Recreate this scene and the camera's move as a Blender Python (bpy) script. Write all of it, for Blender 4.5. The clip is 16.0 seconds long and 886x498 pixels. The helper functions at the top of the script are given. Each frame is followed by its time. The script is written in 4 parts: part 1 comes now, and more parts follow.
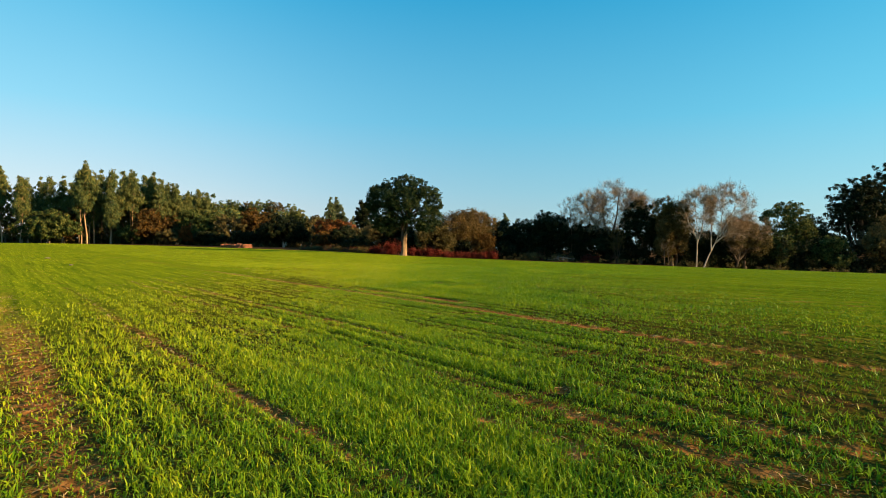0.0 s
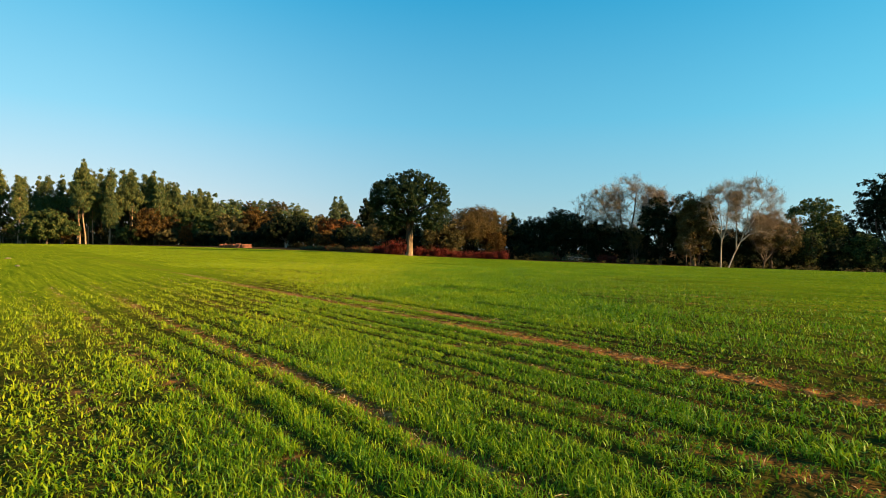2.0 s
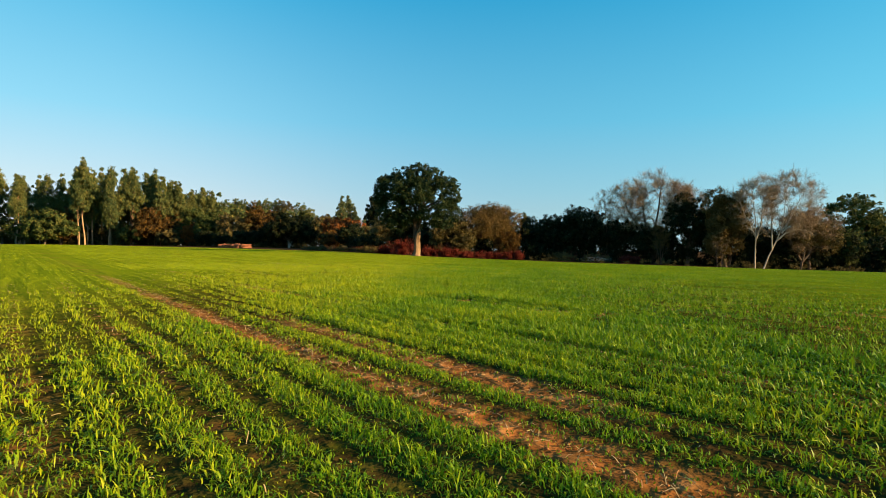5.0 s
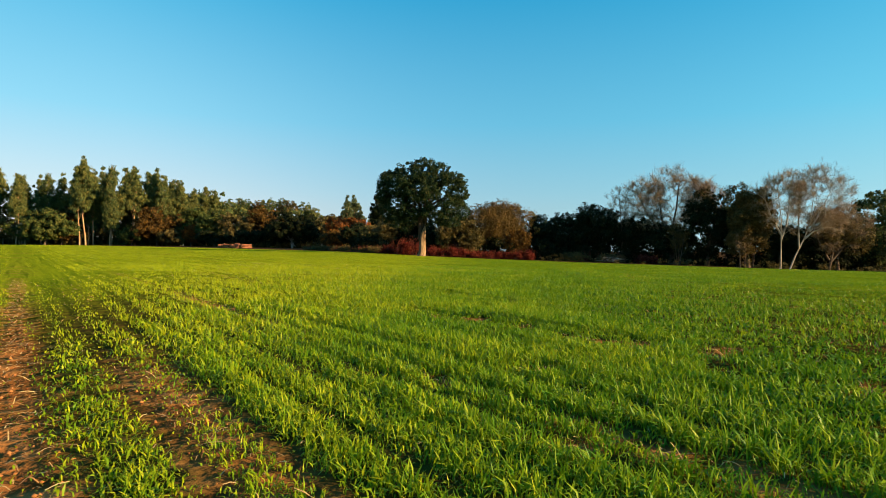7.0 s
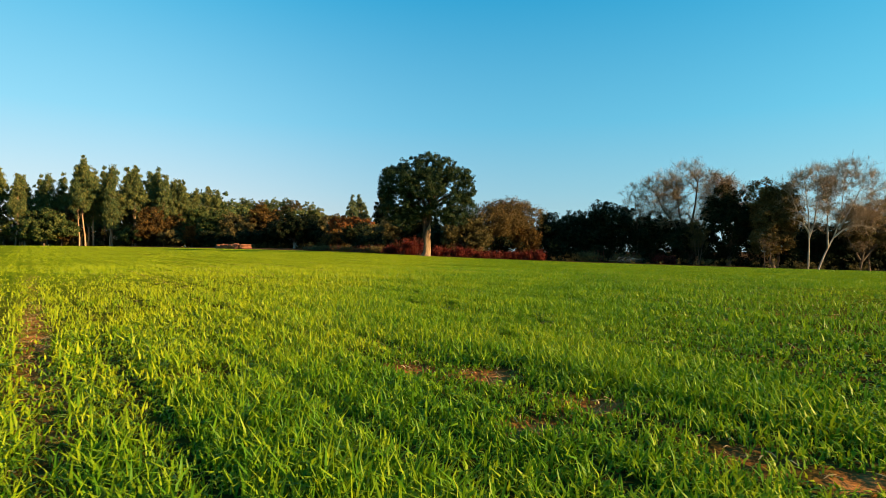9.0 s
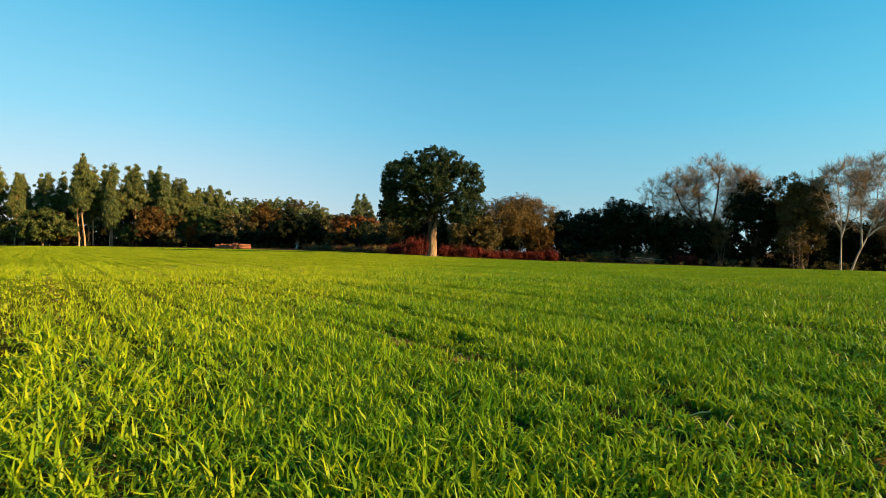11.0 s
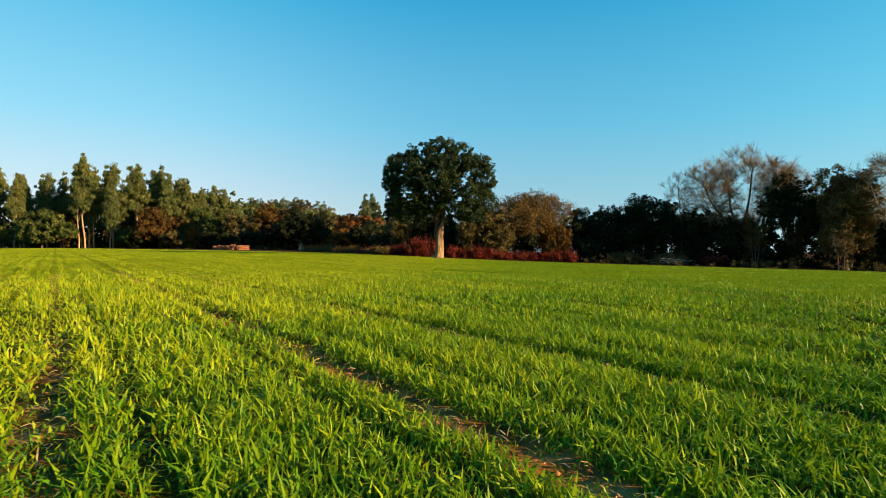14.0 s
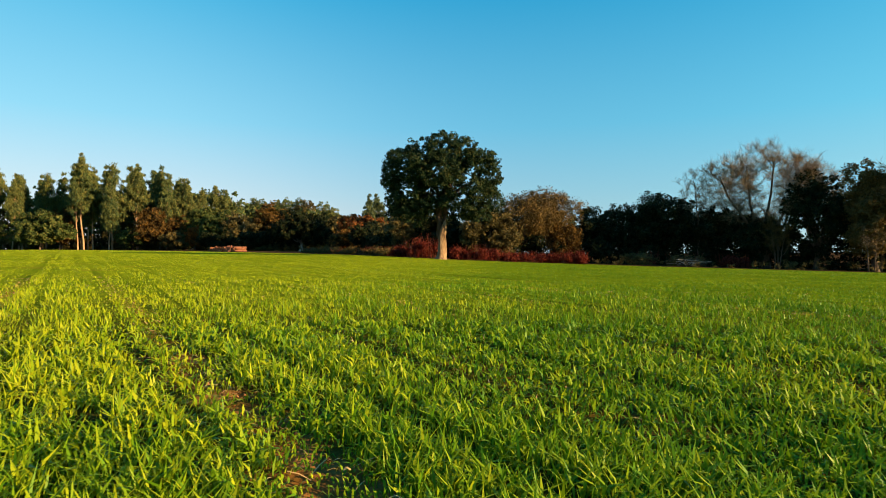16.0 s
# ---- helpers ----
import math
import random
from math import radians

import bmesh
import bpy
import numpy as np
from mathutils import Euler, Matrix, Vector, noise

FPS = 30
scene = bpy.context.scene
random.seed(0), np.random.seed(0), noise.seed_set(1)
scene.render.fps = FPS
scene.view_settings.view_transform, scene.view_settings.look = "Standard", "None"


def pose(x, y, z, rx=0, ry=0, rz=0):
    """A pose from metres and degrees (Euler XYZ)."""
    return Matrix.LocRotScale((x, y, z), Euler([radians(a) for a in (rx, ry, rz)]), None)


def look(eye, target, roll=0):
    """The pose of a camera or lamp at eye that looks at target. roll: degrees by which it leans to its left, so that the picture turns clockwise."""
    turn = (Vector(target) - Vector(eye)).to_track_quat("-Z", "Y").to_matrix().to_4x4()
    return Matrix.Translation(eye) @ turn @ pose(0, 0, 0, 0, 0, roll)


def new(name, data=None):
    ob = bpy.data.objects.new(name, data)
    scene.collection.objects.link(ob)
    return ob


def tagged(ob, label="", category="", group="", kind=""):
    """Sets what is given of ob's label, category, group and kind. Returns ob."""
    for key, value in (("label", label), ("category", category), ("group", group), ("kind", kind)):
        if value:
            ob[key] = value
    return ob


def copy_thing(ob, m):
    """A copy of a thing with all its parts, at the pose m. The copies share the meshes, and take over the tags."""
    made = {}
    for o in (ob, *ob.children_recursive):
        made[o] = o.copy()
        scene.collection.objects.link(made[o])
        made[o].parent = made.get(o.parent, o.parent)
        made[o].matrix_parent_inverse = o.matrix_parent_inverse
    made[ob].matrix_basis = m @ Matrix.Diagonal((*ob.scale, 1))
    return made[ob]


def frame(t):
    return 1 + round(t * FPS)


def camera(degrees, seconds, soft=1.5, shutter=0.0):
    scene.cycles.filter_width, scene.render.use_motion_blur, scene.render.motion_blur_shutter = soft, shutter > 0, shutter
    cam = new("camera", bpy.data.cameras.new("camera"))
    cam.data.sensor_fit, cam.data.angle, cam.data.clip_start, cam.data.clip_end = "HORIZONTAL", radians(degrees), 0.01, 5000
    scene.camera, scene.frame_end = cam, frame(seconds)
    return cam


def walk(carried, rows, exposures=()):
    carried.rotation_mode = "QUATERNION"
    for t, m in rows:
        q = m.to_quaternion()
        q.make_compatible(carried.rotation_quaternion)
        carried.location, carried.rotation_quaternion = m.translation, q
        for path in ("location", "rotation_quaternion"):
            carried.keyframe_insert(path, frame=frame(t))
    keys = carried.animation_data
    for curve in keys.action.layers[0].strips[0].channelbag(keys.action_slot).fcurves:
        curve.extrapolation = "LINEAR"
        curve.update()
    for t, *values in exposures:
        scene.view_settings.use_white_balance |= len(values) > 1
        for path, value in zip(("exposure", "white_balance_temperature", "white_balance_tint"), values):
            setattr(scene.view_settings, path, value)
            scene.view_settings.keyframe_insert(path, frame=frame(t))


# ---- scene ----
cam = camera(76.0, 16.0, soft=0.8, shutter=0.08)
PATH = [
    (0, (0.067, -0.581, 1.672), (0.057, 1.419, 1.669), 0.3),
    (0.5, (-0.027, 0.862, 1.62), (-0.042, 2.862, 1.616), 0.3),
    (1, (-0.095, 2.252, 1.564), (-0.115, 4.251, 1.561), 0.3),
    (1.5, (-0.145, 3.71, 1.525), (-0.173, 5.71, 1.524), 0.3),
    (2, (-0.196, 5.042, 1.49), (-0.229, 7.042, 1.489), 0.2),
    (2.5, (-0.226, 6.328, 1.452), (-0.265, 8.327, 1.452), 0.2),
    (3, (-0.255, 7.517, 1.407), (-0.3, 9.516, 1.407), 0.2),
    (3.5, (-0.287, 8.71, 1.372), (-0.339, 10.71, 1.372), 0.2),
    (4, (-0.304, 9.77, 1.334), (-0.361, 11.769, 1.335), 0.2),
    (6.5, (-0.371, 15.195, 1.174), (-0.458, 17.193, 1.179), 0.1),
    (7, (-0.363, 16.31, 1.149), (-0.457, 18.308, 1.154), 0.1),
    (7.5, (-0.34, 17.411, 1.127), (-0.44, 19.408, 1.132), 0.1),
    (8, (-0.327, 18.433, 1.101), (-0.433, 20.43, 1.108), 0.1),
    (8.5, (-0.333, 19.526, 1.073), (-0.446, 21.523, 1.08), 0.0),
    (9, (-0.364, 20.728, 1.041), (-0.484, 22.725, 1.048), 0.0),
    (11.5, (-0.683, 26.271, 0.928), (-0.835, 28.265, 0.938), -0.1),
    (12, (-0.744, 27.341, 0.907), (-0.904, 29.335, 0.918), -0.2),
    (12.5, (-0.773, 28.367, 0.884), (-0.938, 30.36, 0.895), -0.2),
    (13, (-0.766, 29.309, 0.88), (-0.937, 31.302, 0.891), -0.2),
    (13.5, (-0.72, 30.331, 0.912), (-0.897, 32.323, 0.925), -0.2),
    (14, (-0.644, 31.362, 0.943), (-0.828, 33.353, 0.956), -0.2),
    (14.5, (-0.584, 32.427, 0.939), (-0.774, 34.418, 0.953), -0.2),
    (15, (-0.567, 33.345, 0.936), (-0.762, 35.335, 0.952), -0.2),
    (15.5, (-0.565, 34.28, 0.955), (-0.767, 36.27, 0.97), -0.2),
    (16, (-0.59, 35.21, 0.982), (-0.797, 37.2, 0.998), -0.3),
]
walk(cam, [(t, look(eye, target, roll)) for t, eye, target, roll in PATH])

# ---- light ----
SUN_AZ, SUN_EL = 106.0, 14.0          # degrees clockwise from +y, and above the horizon
world = bpy.data.worlds.new("world")
scene.world = world
world.use_nodes = True
wn, wl = world.node_tree.nodes, world.node_tree.links
wn.clear()
sky = wn.new("ShaderNodeTexSky")
sky.sky_type, sky.sun_disc = "NISHITA", False
sky.sun_elevation, sky.sun_rotation = radians(SUN_EL), radians(SUN_AZ)
sky.air_density, sky.dust_density, sky.ozone_density = 1.0, 0.6, 2.5
hs = wn.new("ShaderNodeHueSaturation")
hs.inputs["Saturation"].default_value = 1.5
hs.inputs["Hue"].default_value = 0.487
# clear air: pale haze low over the horizon, all the way round, cyan blue above
wtc, wsep, wmix = (wn.new("ShaderNode" + k) for k in ("TexCoord", "SeparateXYZ", "Mix"))
wl.new(wtc.outputs["Generated"], wsep.inputs[0])
wramp = wn.new("ShaderNodeValToRGB")
AIR = [(0.0, (0.76, 0.79, 0.80)), (0.10, (0.49, 0.74, 0.86)), (0.215, (0.245, 0.665, 0.90)), (0.42, (0.05, 0.46, 0.78)), (1.0, (0.01, 0.22, 0.55))]
while len(wramp.color_ramp.elements) < len(AIR):
    wramp.color_ramp.elements.new(0.5)
for el, (p, c) in zip(wramp.color_ramp.elements, AIR):
    el.position, el.color = p, (*c, 1)
wl.new(wsep.outputs["Z"], wramp.inputs["Fac"])
wgain = wn.new("ShaderNodeVectorMath")
wgain.operation = "MULTIPLY"
# the clear sky is deepest a quarter turn away from the sun, paler towards it and opposite it
wturn = wn.new("ShaderNodeMapRange")
wturn.inputs["From Min"].default_value, wturn.inputs["From Max"].default_value = -1.0, 1.0
wl.new(wsep.outputs["X"], wturn.inputs["Value"])
wround = wn.new("ShaderNodeValToRGB")
wround.color_ramp.interpolation = "B_SPLINE"
ROUND = [(0.0, (0.96, 0.80, 0.74)), (0.24, (0.90, 0.74, 0.705)), (0.40, (0.53, 0.585, 0.61)), (0.56, (0.41, 0.535, 0.565)), (0.76, (0.43, 0.61, 0.63)), (1.0, (0.60, 0.78, 0.76))]
while len(wround.color_ramp.elements) < len(ROUND):
    wround.color_ramp.elements.new(0.5)
for el, (p, c) in zip(wround.color_ramp.elements, ROUND):
    el.position, el.color = p, (*c, 1)
wl.new(wturn.outputs[0], wround.inputs["Fac"])
wlift = wn.new("ShaderNodeVectorMath")
wlift.operation = "SCALE"
wlift.inputs["Scale"].default_value = 8.0
wl.new(wround.outputs["Color"], wlift.inputs[0])
wl.new(wlift.outputs[0], wgain.inputs[1])
wl.new(wramp.outputs["Color"], wgain.inputs[0])
wmix.data_type = "RGBA"
wmix.inputs["Factor"].default_value = 0.92
wl.new(wgain.outputs[0], wmix.inputs["B"])
bg = wn.new("ShaderNodeBackground")
bg.inputs["Strength"].default_value = 0.0700
wo = wn.new("ShaderNodeOutputWorld")
wl.new(sky.outputs[0], hs.inputs["Color"])
wl.new(hs.outputs[0], wmix.inputs["A"])
wl.new(wmix.outputs["Result"], bg.inputs["Color"])
wl.new(bg.outputs[0], wo.inputs["Surface"])
sun = new("sun", bpy.data.lights.new("sun", "SUN"))
sun.data.energy, sun.data.angle, sun.data.color = 5.3, radians(0.6), (1.0, 0.70, 0.34)
a, e = radians(SUN_AZ), radians(SUN_EL)
sun.matrix_world = look((60, -20, 60), (60 - math.sin(a) * math.cos(e), -20 - math.cos(a) * math.cos(e), 60 - math.sin(e)))
scene.view_settings.exposure = 1.40


# ---- materials ----
def nodes_of(name):
    m = bpy.data.materials.new(name)
    m.use_nodes = True
    m.node_tree.nodes.clear()
    return m, m.node_tree.nodes, m.node_tree.links


def ramp(n, stops):
    r = n.new("ShaderNodeValToRGB")
    while len(r.color_ramp.elements) < len(stops):
        r.color_ramp.elements.new(0.5)
    for el, (p, c) in zip(r.color_ramp.elements, stops):
        el.position, el.color = p, (*c, 1)
    return r


def sunlit_drift(n, l, geo, src, amount, least=0.10):
    """Adds up to amount to a value from the field's right to its left, painting in the fuller sunlight there."""
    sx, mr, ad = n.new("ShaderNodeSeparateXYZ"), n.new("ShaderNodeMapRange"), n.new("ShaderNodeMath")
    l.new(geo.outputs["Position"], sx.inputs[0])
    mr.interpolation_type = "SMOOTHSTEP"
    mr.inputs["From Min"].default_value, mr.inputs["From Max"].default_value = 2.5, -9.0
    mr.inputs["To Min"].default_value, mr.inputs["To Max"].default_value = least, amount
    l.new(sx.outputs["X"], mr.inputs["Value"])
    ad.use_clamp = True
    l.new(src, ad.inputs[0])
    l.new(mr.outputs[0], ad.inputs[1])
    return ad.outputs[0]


def leaf_material(name, stops, patch=0.3, patch_scale=0.25, through_light=0.3, rough=0.7, gloss=0.06, drift=0.0, variety=1.0):
    """Foliage: a colour for each leaf, drifting in patches, with some light coming through."""
    m, n, l = nodes_of(name)
    geo, tc = n.new("ShaderNodeNewGeometry"), n.new("ShaderNodeTexCoord")
    no = n.new("ShaderNodeTexNoise")
    no.inputs["Scale"].default_value, no.inputs["Detail"].default_value = patch_scale, 3
    l.new(geo.outputs["Position"], no.inputs["Vector"])
    mx = n.new("ShaderNodeMath")
    mx.operation = "MULTIPLY_ADD"
    l.new(no.outputs["Fac"], mx.inputs[0])
    mx.inputs[1].default_value, mx.inputs[2].default_value = patch * 4, -patch * 2
    ad = n.new("ShaderNodeMath")
    ad.operation, ad.use_clamp = "ADD", True
    vary = n.new("ShaderNodeMath")
    vary.operation = "MULTIPLY_ADD"
    vary.inputs[1].default_value, vary.inputs[2].default_value = variety, 0.5 - variety / 2
    l.new(geo.outputs["Random Per Island"], vary.inputs[0])
    l.new(vary.outputs[0], ad.inputs[0])
    l.new(mx.outputs[0], ad.inputs[1])
    r = ramp(n, stops)
    src = ad.outputs[0]
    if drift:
        # the fuller sunlight on the field's left is put into the leaf colour
        src = sunlit_drift(n, l, geo, src, drift)
    l.new(src, r.inputs["Fac"])
    p = n.new("ShaderNodeBsdfPrincipled")
    p.inputs["Roughness"].default_value = rough
    p.inputs["Specular IOR Level"].default_value = gloss
    l.new(r.outputs["Color"], p.inputs["Base Color"])
    t = n.new("ShaderNodeBsdfTranslucent")
    l.new(r.outputs["Color"], t.inputs["Color"])
    mix, out = n.new("ShaderNodeMixShader"), n.new("ShaderNodeOutputMaterial")
    mix.inputs["Fac"].default_value = through_light
    l.new(p.outputs[0], mix.inputs[1])
    l.new(t.outputs[0], mix.inputs[2])
    l.new(mix.outputs[0], out.inputs["Surface"])
    return m


def rough_material(name, stops, scale=4.0, stretch=(1, 1, 1), bump=0.3, rough=0.9, per_object=0.0):
    """Bark, soil, cut wood: two scales of mottling and relief."""
    m, n, l = nodes_of(name)
    tc, mp = n.new("ShaderNodeTexCoord"), n.new("ShaderNodeMapping")
    mp.inputs["Scale"].default_value = stretch
    l.new(tc.outputs["Object"], mp.inputs["Vector"])
    big, small = n.new("ShaderNodeTexNoise"), n.new("ShaderNodeTexNoise")
    big.inputs["Scale"].default_value, big.inputs["Detail"].default_value = scale * 0.25, 2
    small.inputs["Scale"].default_value, small.inputs["Detail"].default_value = scale, 6
    for q in (big, small):
        l.new(mp.outputs[0], q.inputs["Vector"])
    ad = n.new("ShaderNodeMath")
    ad.operation = "ADD"
    l.new(big.outputs["Fac"], ad.inputs[0])
    l.new(small.outputs["Fac"], ad.inputs[1])
    mr = n.new("ShaderNodeMapRange")
    mr.inputs["From Min"].default_value, mr.inputs["From Max"].default_value = 0.65, 1.35
    l.new(ad.outputs[0], mr.inputs["Value"])
    r = ramp(n, stops)
    src = mr.outputs[0]
    if per_object:
        oi = n.new("ShaderNodeObjectInfo")
        k = n.new("ShaderNodeMath")
        k.operation = "MULTIPLY_ADD"
        l.new(oi.outputs["Random"], k.inputs[0])
        k.inputs[1].default_value = per_object
        l.new(src, k.inputs[2])
        src = k.outputs[0]
    l.new(src, r.inputs["Fac"])
    p, out, b = n.new("ShaderNodeBsdfPrincipled"), n.new("ShaderNodeOutputMaterial"), n.new("ShaderNodeBump")
    b.inputs["Strength"].default_value, b.inputs["Distance"].default_value = bump, 0.05
    l.new(small.outputs["Fac"], b.inputs["Height"])
    l.new(b.outputs[0], p.inputs["Normal"])
    l.new(r.outputs["Color"], p.inputs["Base Color"])
    p.inputs["Roughness"].default_value = rough
    p.inputs["Specular IOR Level"].default_value = 0.2
    l.new(p.outputs[0], out.inputs["Surface"])
    return m


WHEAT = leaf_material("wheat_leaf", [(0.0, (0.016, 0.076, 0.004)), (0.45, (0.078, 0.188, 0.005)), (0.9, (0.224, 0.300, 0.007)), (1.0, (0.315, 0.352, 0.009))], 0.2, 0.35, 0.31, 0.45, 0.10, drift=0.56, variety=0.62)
STRAW = leaf_material("dry_straw", [(0.0, (0.28, 0.13, 0.04)), (1.0, (0.64, 0.43, 0.17))], 0.1, 1.0, 0.1, 0.6, 0.2)
CLOD = leaf_material("clod", [(0.0, (0.11, 0.038, 0.012)), (1.0, (0.38, 0.16, 0.055))], 0.1, 1.0, 0.0, 0.95, 0.1)
OAK = leaf_material("evergreen_oak_leaf", [(0.0, (0.008, 0.019, 0.009)), (0.6, (0.019, 0.038, 0.016)), (1.0, (0.062, 0.066, 0.020))], 0.15, 0.3, 0.12)
# dark evergreen colour, with part of the right hedge's shade put into it
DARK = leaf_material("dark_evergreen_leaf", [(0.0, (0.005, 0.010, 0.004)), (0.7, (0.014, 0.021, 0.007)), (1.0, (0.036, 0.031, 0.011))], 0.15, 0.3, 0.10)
GREEN = leaf_material("green_leaf", [(0.0, (0.018, 0.034, 0.011)), (0.6, (0.049, 0.071, 0.017)), (1.0, (0.135, 0.125, 0.031))], 0.2, 0.3, 0.15)
EUC = leaf_material("eucalyptus_leaf", [(0.0, (0.032, 0.064, 0.032)), (0.5, (0.095, 0.120, 0.036)), (1.0, (0.20, 0.175, 0.046))], 0.2, 0.12, 0.32)
FAR = leaf_material("distant_leaf", [(0.0, (0.045, 0.070, 0.035)), (1.0, (0.12, 0.13, 0.05))], 0.2, 0.12, 0.2)
RUST = leaf_material("autumn_leaf", [(0.0, (0.025, 0.019, 0.009)), (0.55, (0.079, 0.046, 0.012)), (1.0, (0.178, 0.090, 0.017))], 0.25, 0.3, 0.2)
ORANGE = leaf_material("orange_leaf", [(0.0, (0.058, 0.028, 0.010)), (0.55, (0.162, 0.057, 0.014)), (1.0, (0.323, 0.102, 0.018))], 0.25, 0.3, 0.2)
OLIVE = leaf_material("olive_autumn_leaf", [(0.0, (0.041, 0.038, 0.016)), (0.5, (0.089, 0.072, 0.026)), (1.0, (0.155, 0.111, 0.034))], 0.28, 0.25, 0.18)
GOLD = leaf_material("golden_olive_leaf", [(0.0, (0.050, 0.038, 0.014)), (0.5, (0.095, 0.064, 0.021)), (1.0, (0.170, 0.098, 0.028))], 0.28, 0.25, 0.18, variety=0.7)
RED = leaf_material("red_bramble_leaf", [(0.0, (0.028, 0.008, 0.006)), (0.6, (0.105, 0.013, 0.010)), (1.0, (0.17, 0.036, 0.016))], 0.2, 0.4, 0.2)
TWIG = leaf_material("bare_twig", [(0.0, (0.108, 0.070, 0.040)), (1.0, (0.370, 0.250, 0.145))], 0.15, 0.2, 0.05, 0.8, 0.15)
CANE = leaf_material("bramble_cane", [(0.0, (0.06, 0.014, 0.010)), (1.0, (0.20, 0.05, 0.032))], 0.15, 0.4, 0.0, 0.8, 0.1)
BARK = rough_material("grey_brown_bark", [(0, (0.030, 0.020, 0.014)), (1, (0.13, 0.09, 0.06))], 6, (1, 1, 0.3), 0.6)
PALE = rough_material("pale_bark", [(0, (0.15, 0.115, 0.085)), (1, (0.50, 0.42, 0.33))], 5, (1, 1, 0.4), 0.4)
DARKBARK = rough_material("dark_oak_bark", [(0, (0.015, 0.010, 0.008)), (1, (0.07, 0.045, 0.03))], 8, (1, 1, 0.3), 0.6)
TANBARK = rough_material("tan_cork_bark", [(0, (0.032, 0.019, 0.012)), (0.3, (0.11, 0.068, 0.038)), (0.65, (0.20, 0.125, 0.068)), (1, (0.31, 0.21, 0.125))], 11, (1, 1, 0.2), 1.0)
EUCBARK = rough_material("eucalyptus_bark", [(0, (0.18, 0.10, 0.055)), (1, (0.46, 0.30, 0.17))], 2, (1, 1, 0.15), 0.4)
MATTED = rough_material("matted_straw", [(0, (0.14, 0.10, 0.045)), (1, (0.36, 0.28, 0.15))], 30, (1, 1, 1), 1.0)
CUTWOOD = rough_material("cut_wood_face", [(0, (0.20, 0.075, 0.030)), (1, (0.46, 0.21, 0.085))], 14, (1, 1, 1), 0.3, 0.9, 0.25)
LOGWOOD = rough_material("cut_log", [(0, (0.07, 0.028, 0.017)), (1, (0.28, 0.105, 0.052))], 6, (1, 1, 1), 0.5, 0.9, 0.25)

# ---- terrain ----
ROW = radians(140.4)                                    # heading of the drill rows, clockwise from +y
UX, UY = -math.cos(ROW), math.sin(ROW)                  # across the rows
VX, VY = -math.sin(ROW), -math.cos(ROW)
FALL_X = [-400, -110, -40, -15, 9, 45, 70, 120, 400]
FALL_Z = [0.10, 0.10, -0.08, -0.23, -1.22, -1.90, -2.88, -3.45, -3.6]


def sstep(a, b, x):
    s = np.clip((x - a) / (b - a), 0, 1)
    return s * s * (3 - 2 * s)


def height(x, y):
    """The ground's height: a gentle slope up and to the left, that falls away towards the trees on the right."""
    x, y = np.asarray(x, float), np.asarray(y, float)
    xs, ys = 160 * np.tanh(x / 160), np.where(y > 0, 260 * np.tanh(y / 260), 60 * np.tanh(y / 60))
    fall = (np.interp(x - 6, FALL_X, FALL_Z) + np.interp(x, FALL_X, FALL_Z) + np.interp(x + 6, FALL_X, FALL_Z)) / 3
    s = np.clip((y - 15) / 85, 0, 1)
    return -0.13 - 0.00973 * x * xs / np.where(np.abs(x) < 1e-6, 1, x) + 0.01018 * np.maximum(ys, -60) + fall * s ** 1.3


def ground_z(x, y):
    return float(height(x, y))


# the field's far edge: the crop stops and the rough ground under the trees begins
EDGE_X = [-400, -160, -113, -54, -14, -6, 9, 45, 70, 95, 400]
EDGE_Y = [330, 196, 172, 132, 101.5, 97.5, 105.5, 101, 101, 100, 100]


def edge_y(x):
    return np.interp(x, EDGE_X, EDGE_Y)


rng = np.random.default_rng(7)


def lattice(nx, ny, seed):
    return np.random.default_rng(seed).random((nx, ny))


LAT = [lattice(257, 257, 11), lattice(257, 257, 12), lattice(257, 257, 13)]


def vnoise(x, y, k=0):
    """Smooth value noise in 0..1 with a cell of 1."""
    g = LAT[k]
    xi, yi = np.floor(x).astype(int), np.floor(y).astype(int)
    fx, fy = x - xi, y - yi
    fx, fy = fx * fx * (3 - 2 * fx), fy * fy * (3 - 2 * fy)
    xi, yi = xi % 256, yi % 256
    return (g[xi, yi] * (1 - fx) + g[xi + 1, yi] * fx) * (1 - fy) + (g[xi, yi + 1] * (1 - fx) + g[xi + 1, yi + 1] * fx) * fy


# bare tracks: place across the rows, half width, how bare
TRACKS = [(10.10, 0.16, 1.0), (11.00, 0.20, 0.96), (2.08, 0.11, 0.92), (0.20, 0.36, 0.72), (3.80, 0.08, 0.5), (4.65, 0.11, 0.75), (5.78, 0.14, 0.92), (7.45, 0.08, 0.5), (8.6, 0.08, 0.4), (12.98, 0.16, 0.65),
          (15.80, 0.10, 0.40), (18.40, 0.13, 0.60), (19.45, 0.12, 0.70), (21.10, 0.20, 0.85), (22.80, 0.16, 0.65), (24.60, 0.11, 0.55), (26.45, 0.11, 0.55), (29.0, 0.12, 0.6), (31.5, 0.18, 0.7), (34.0, 0.12, 0.6),
          (-3.0, 0.12, 0.6), (-7.5, 0.12, 0.6), (-11.0, 0.2, 0.9), (-12.0, 0.2, 0.8)]
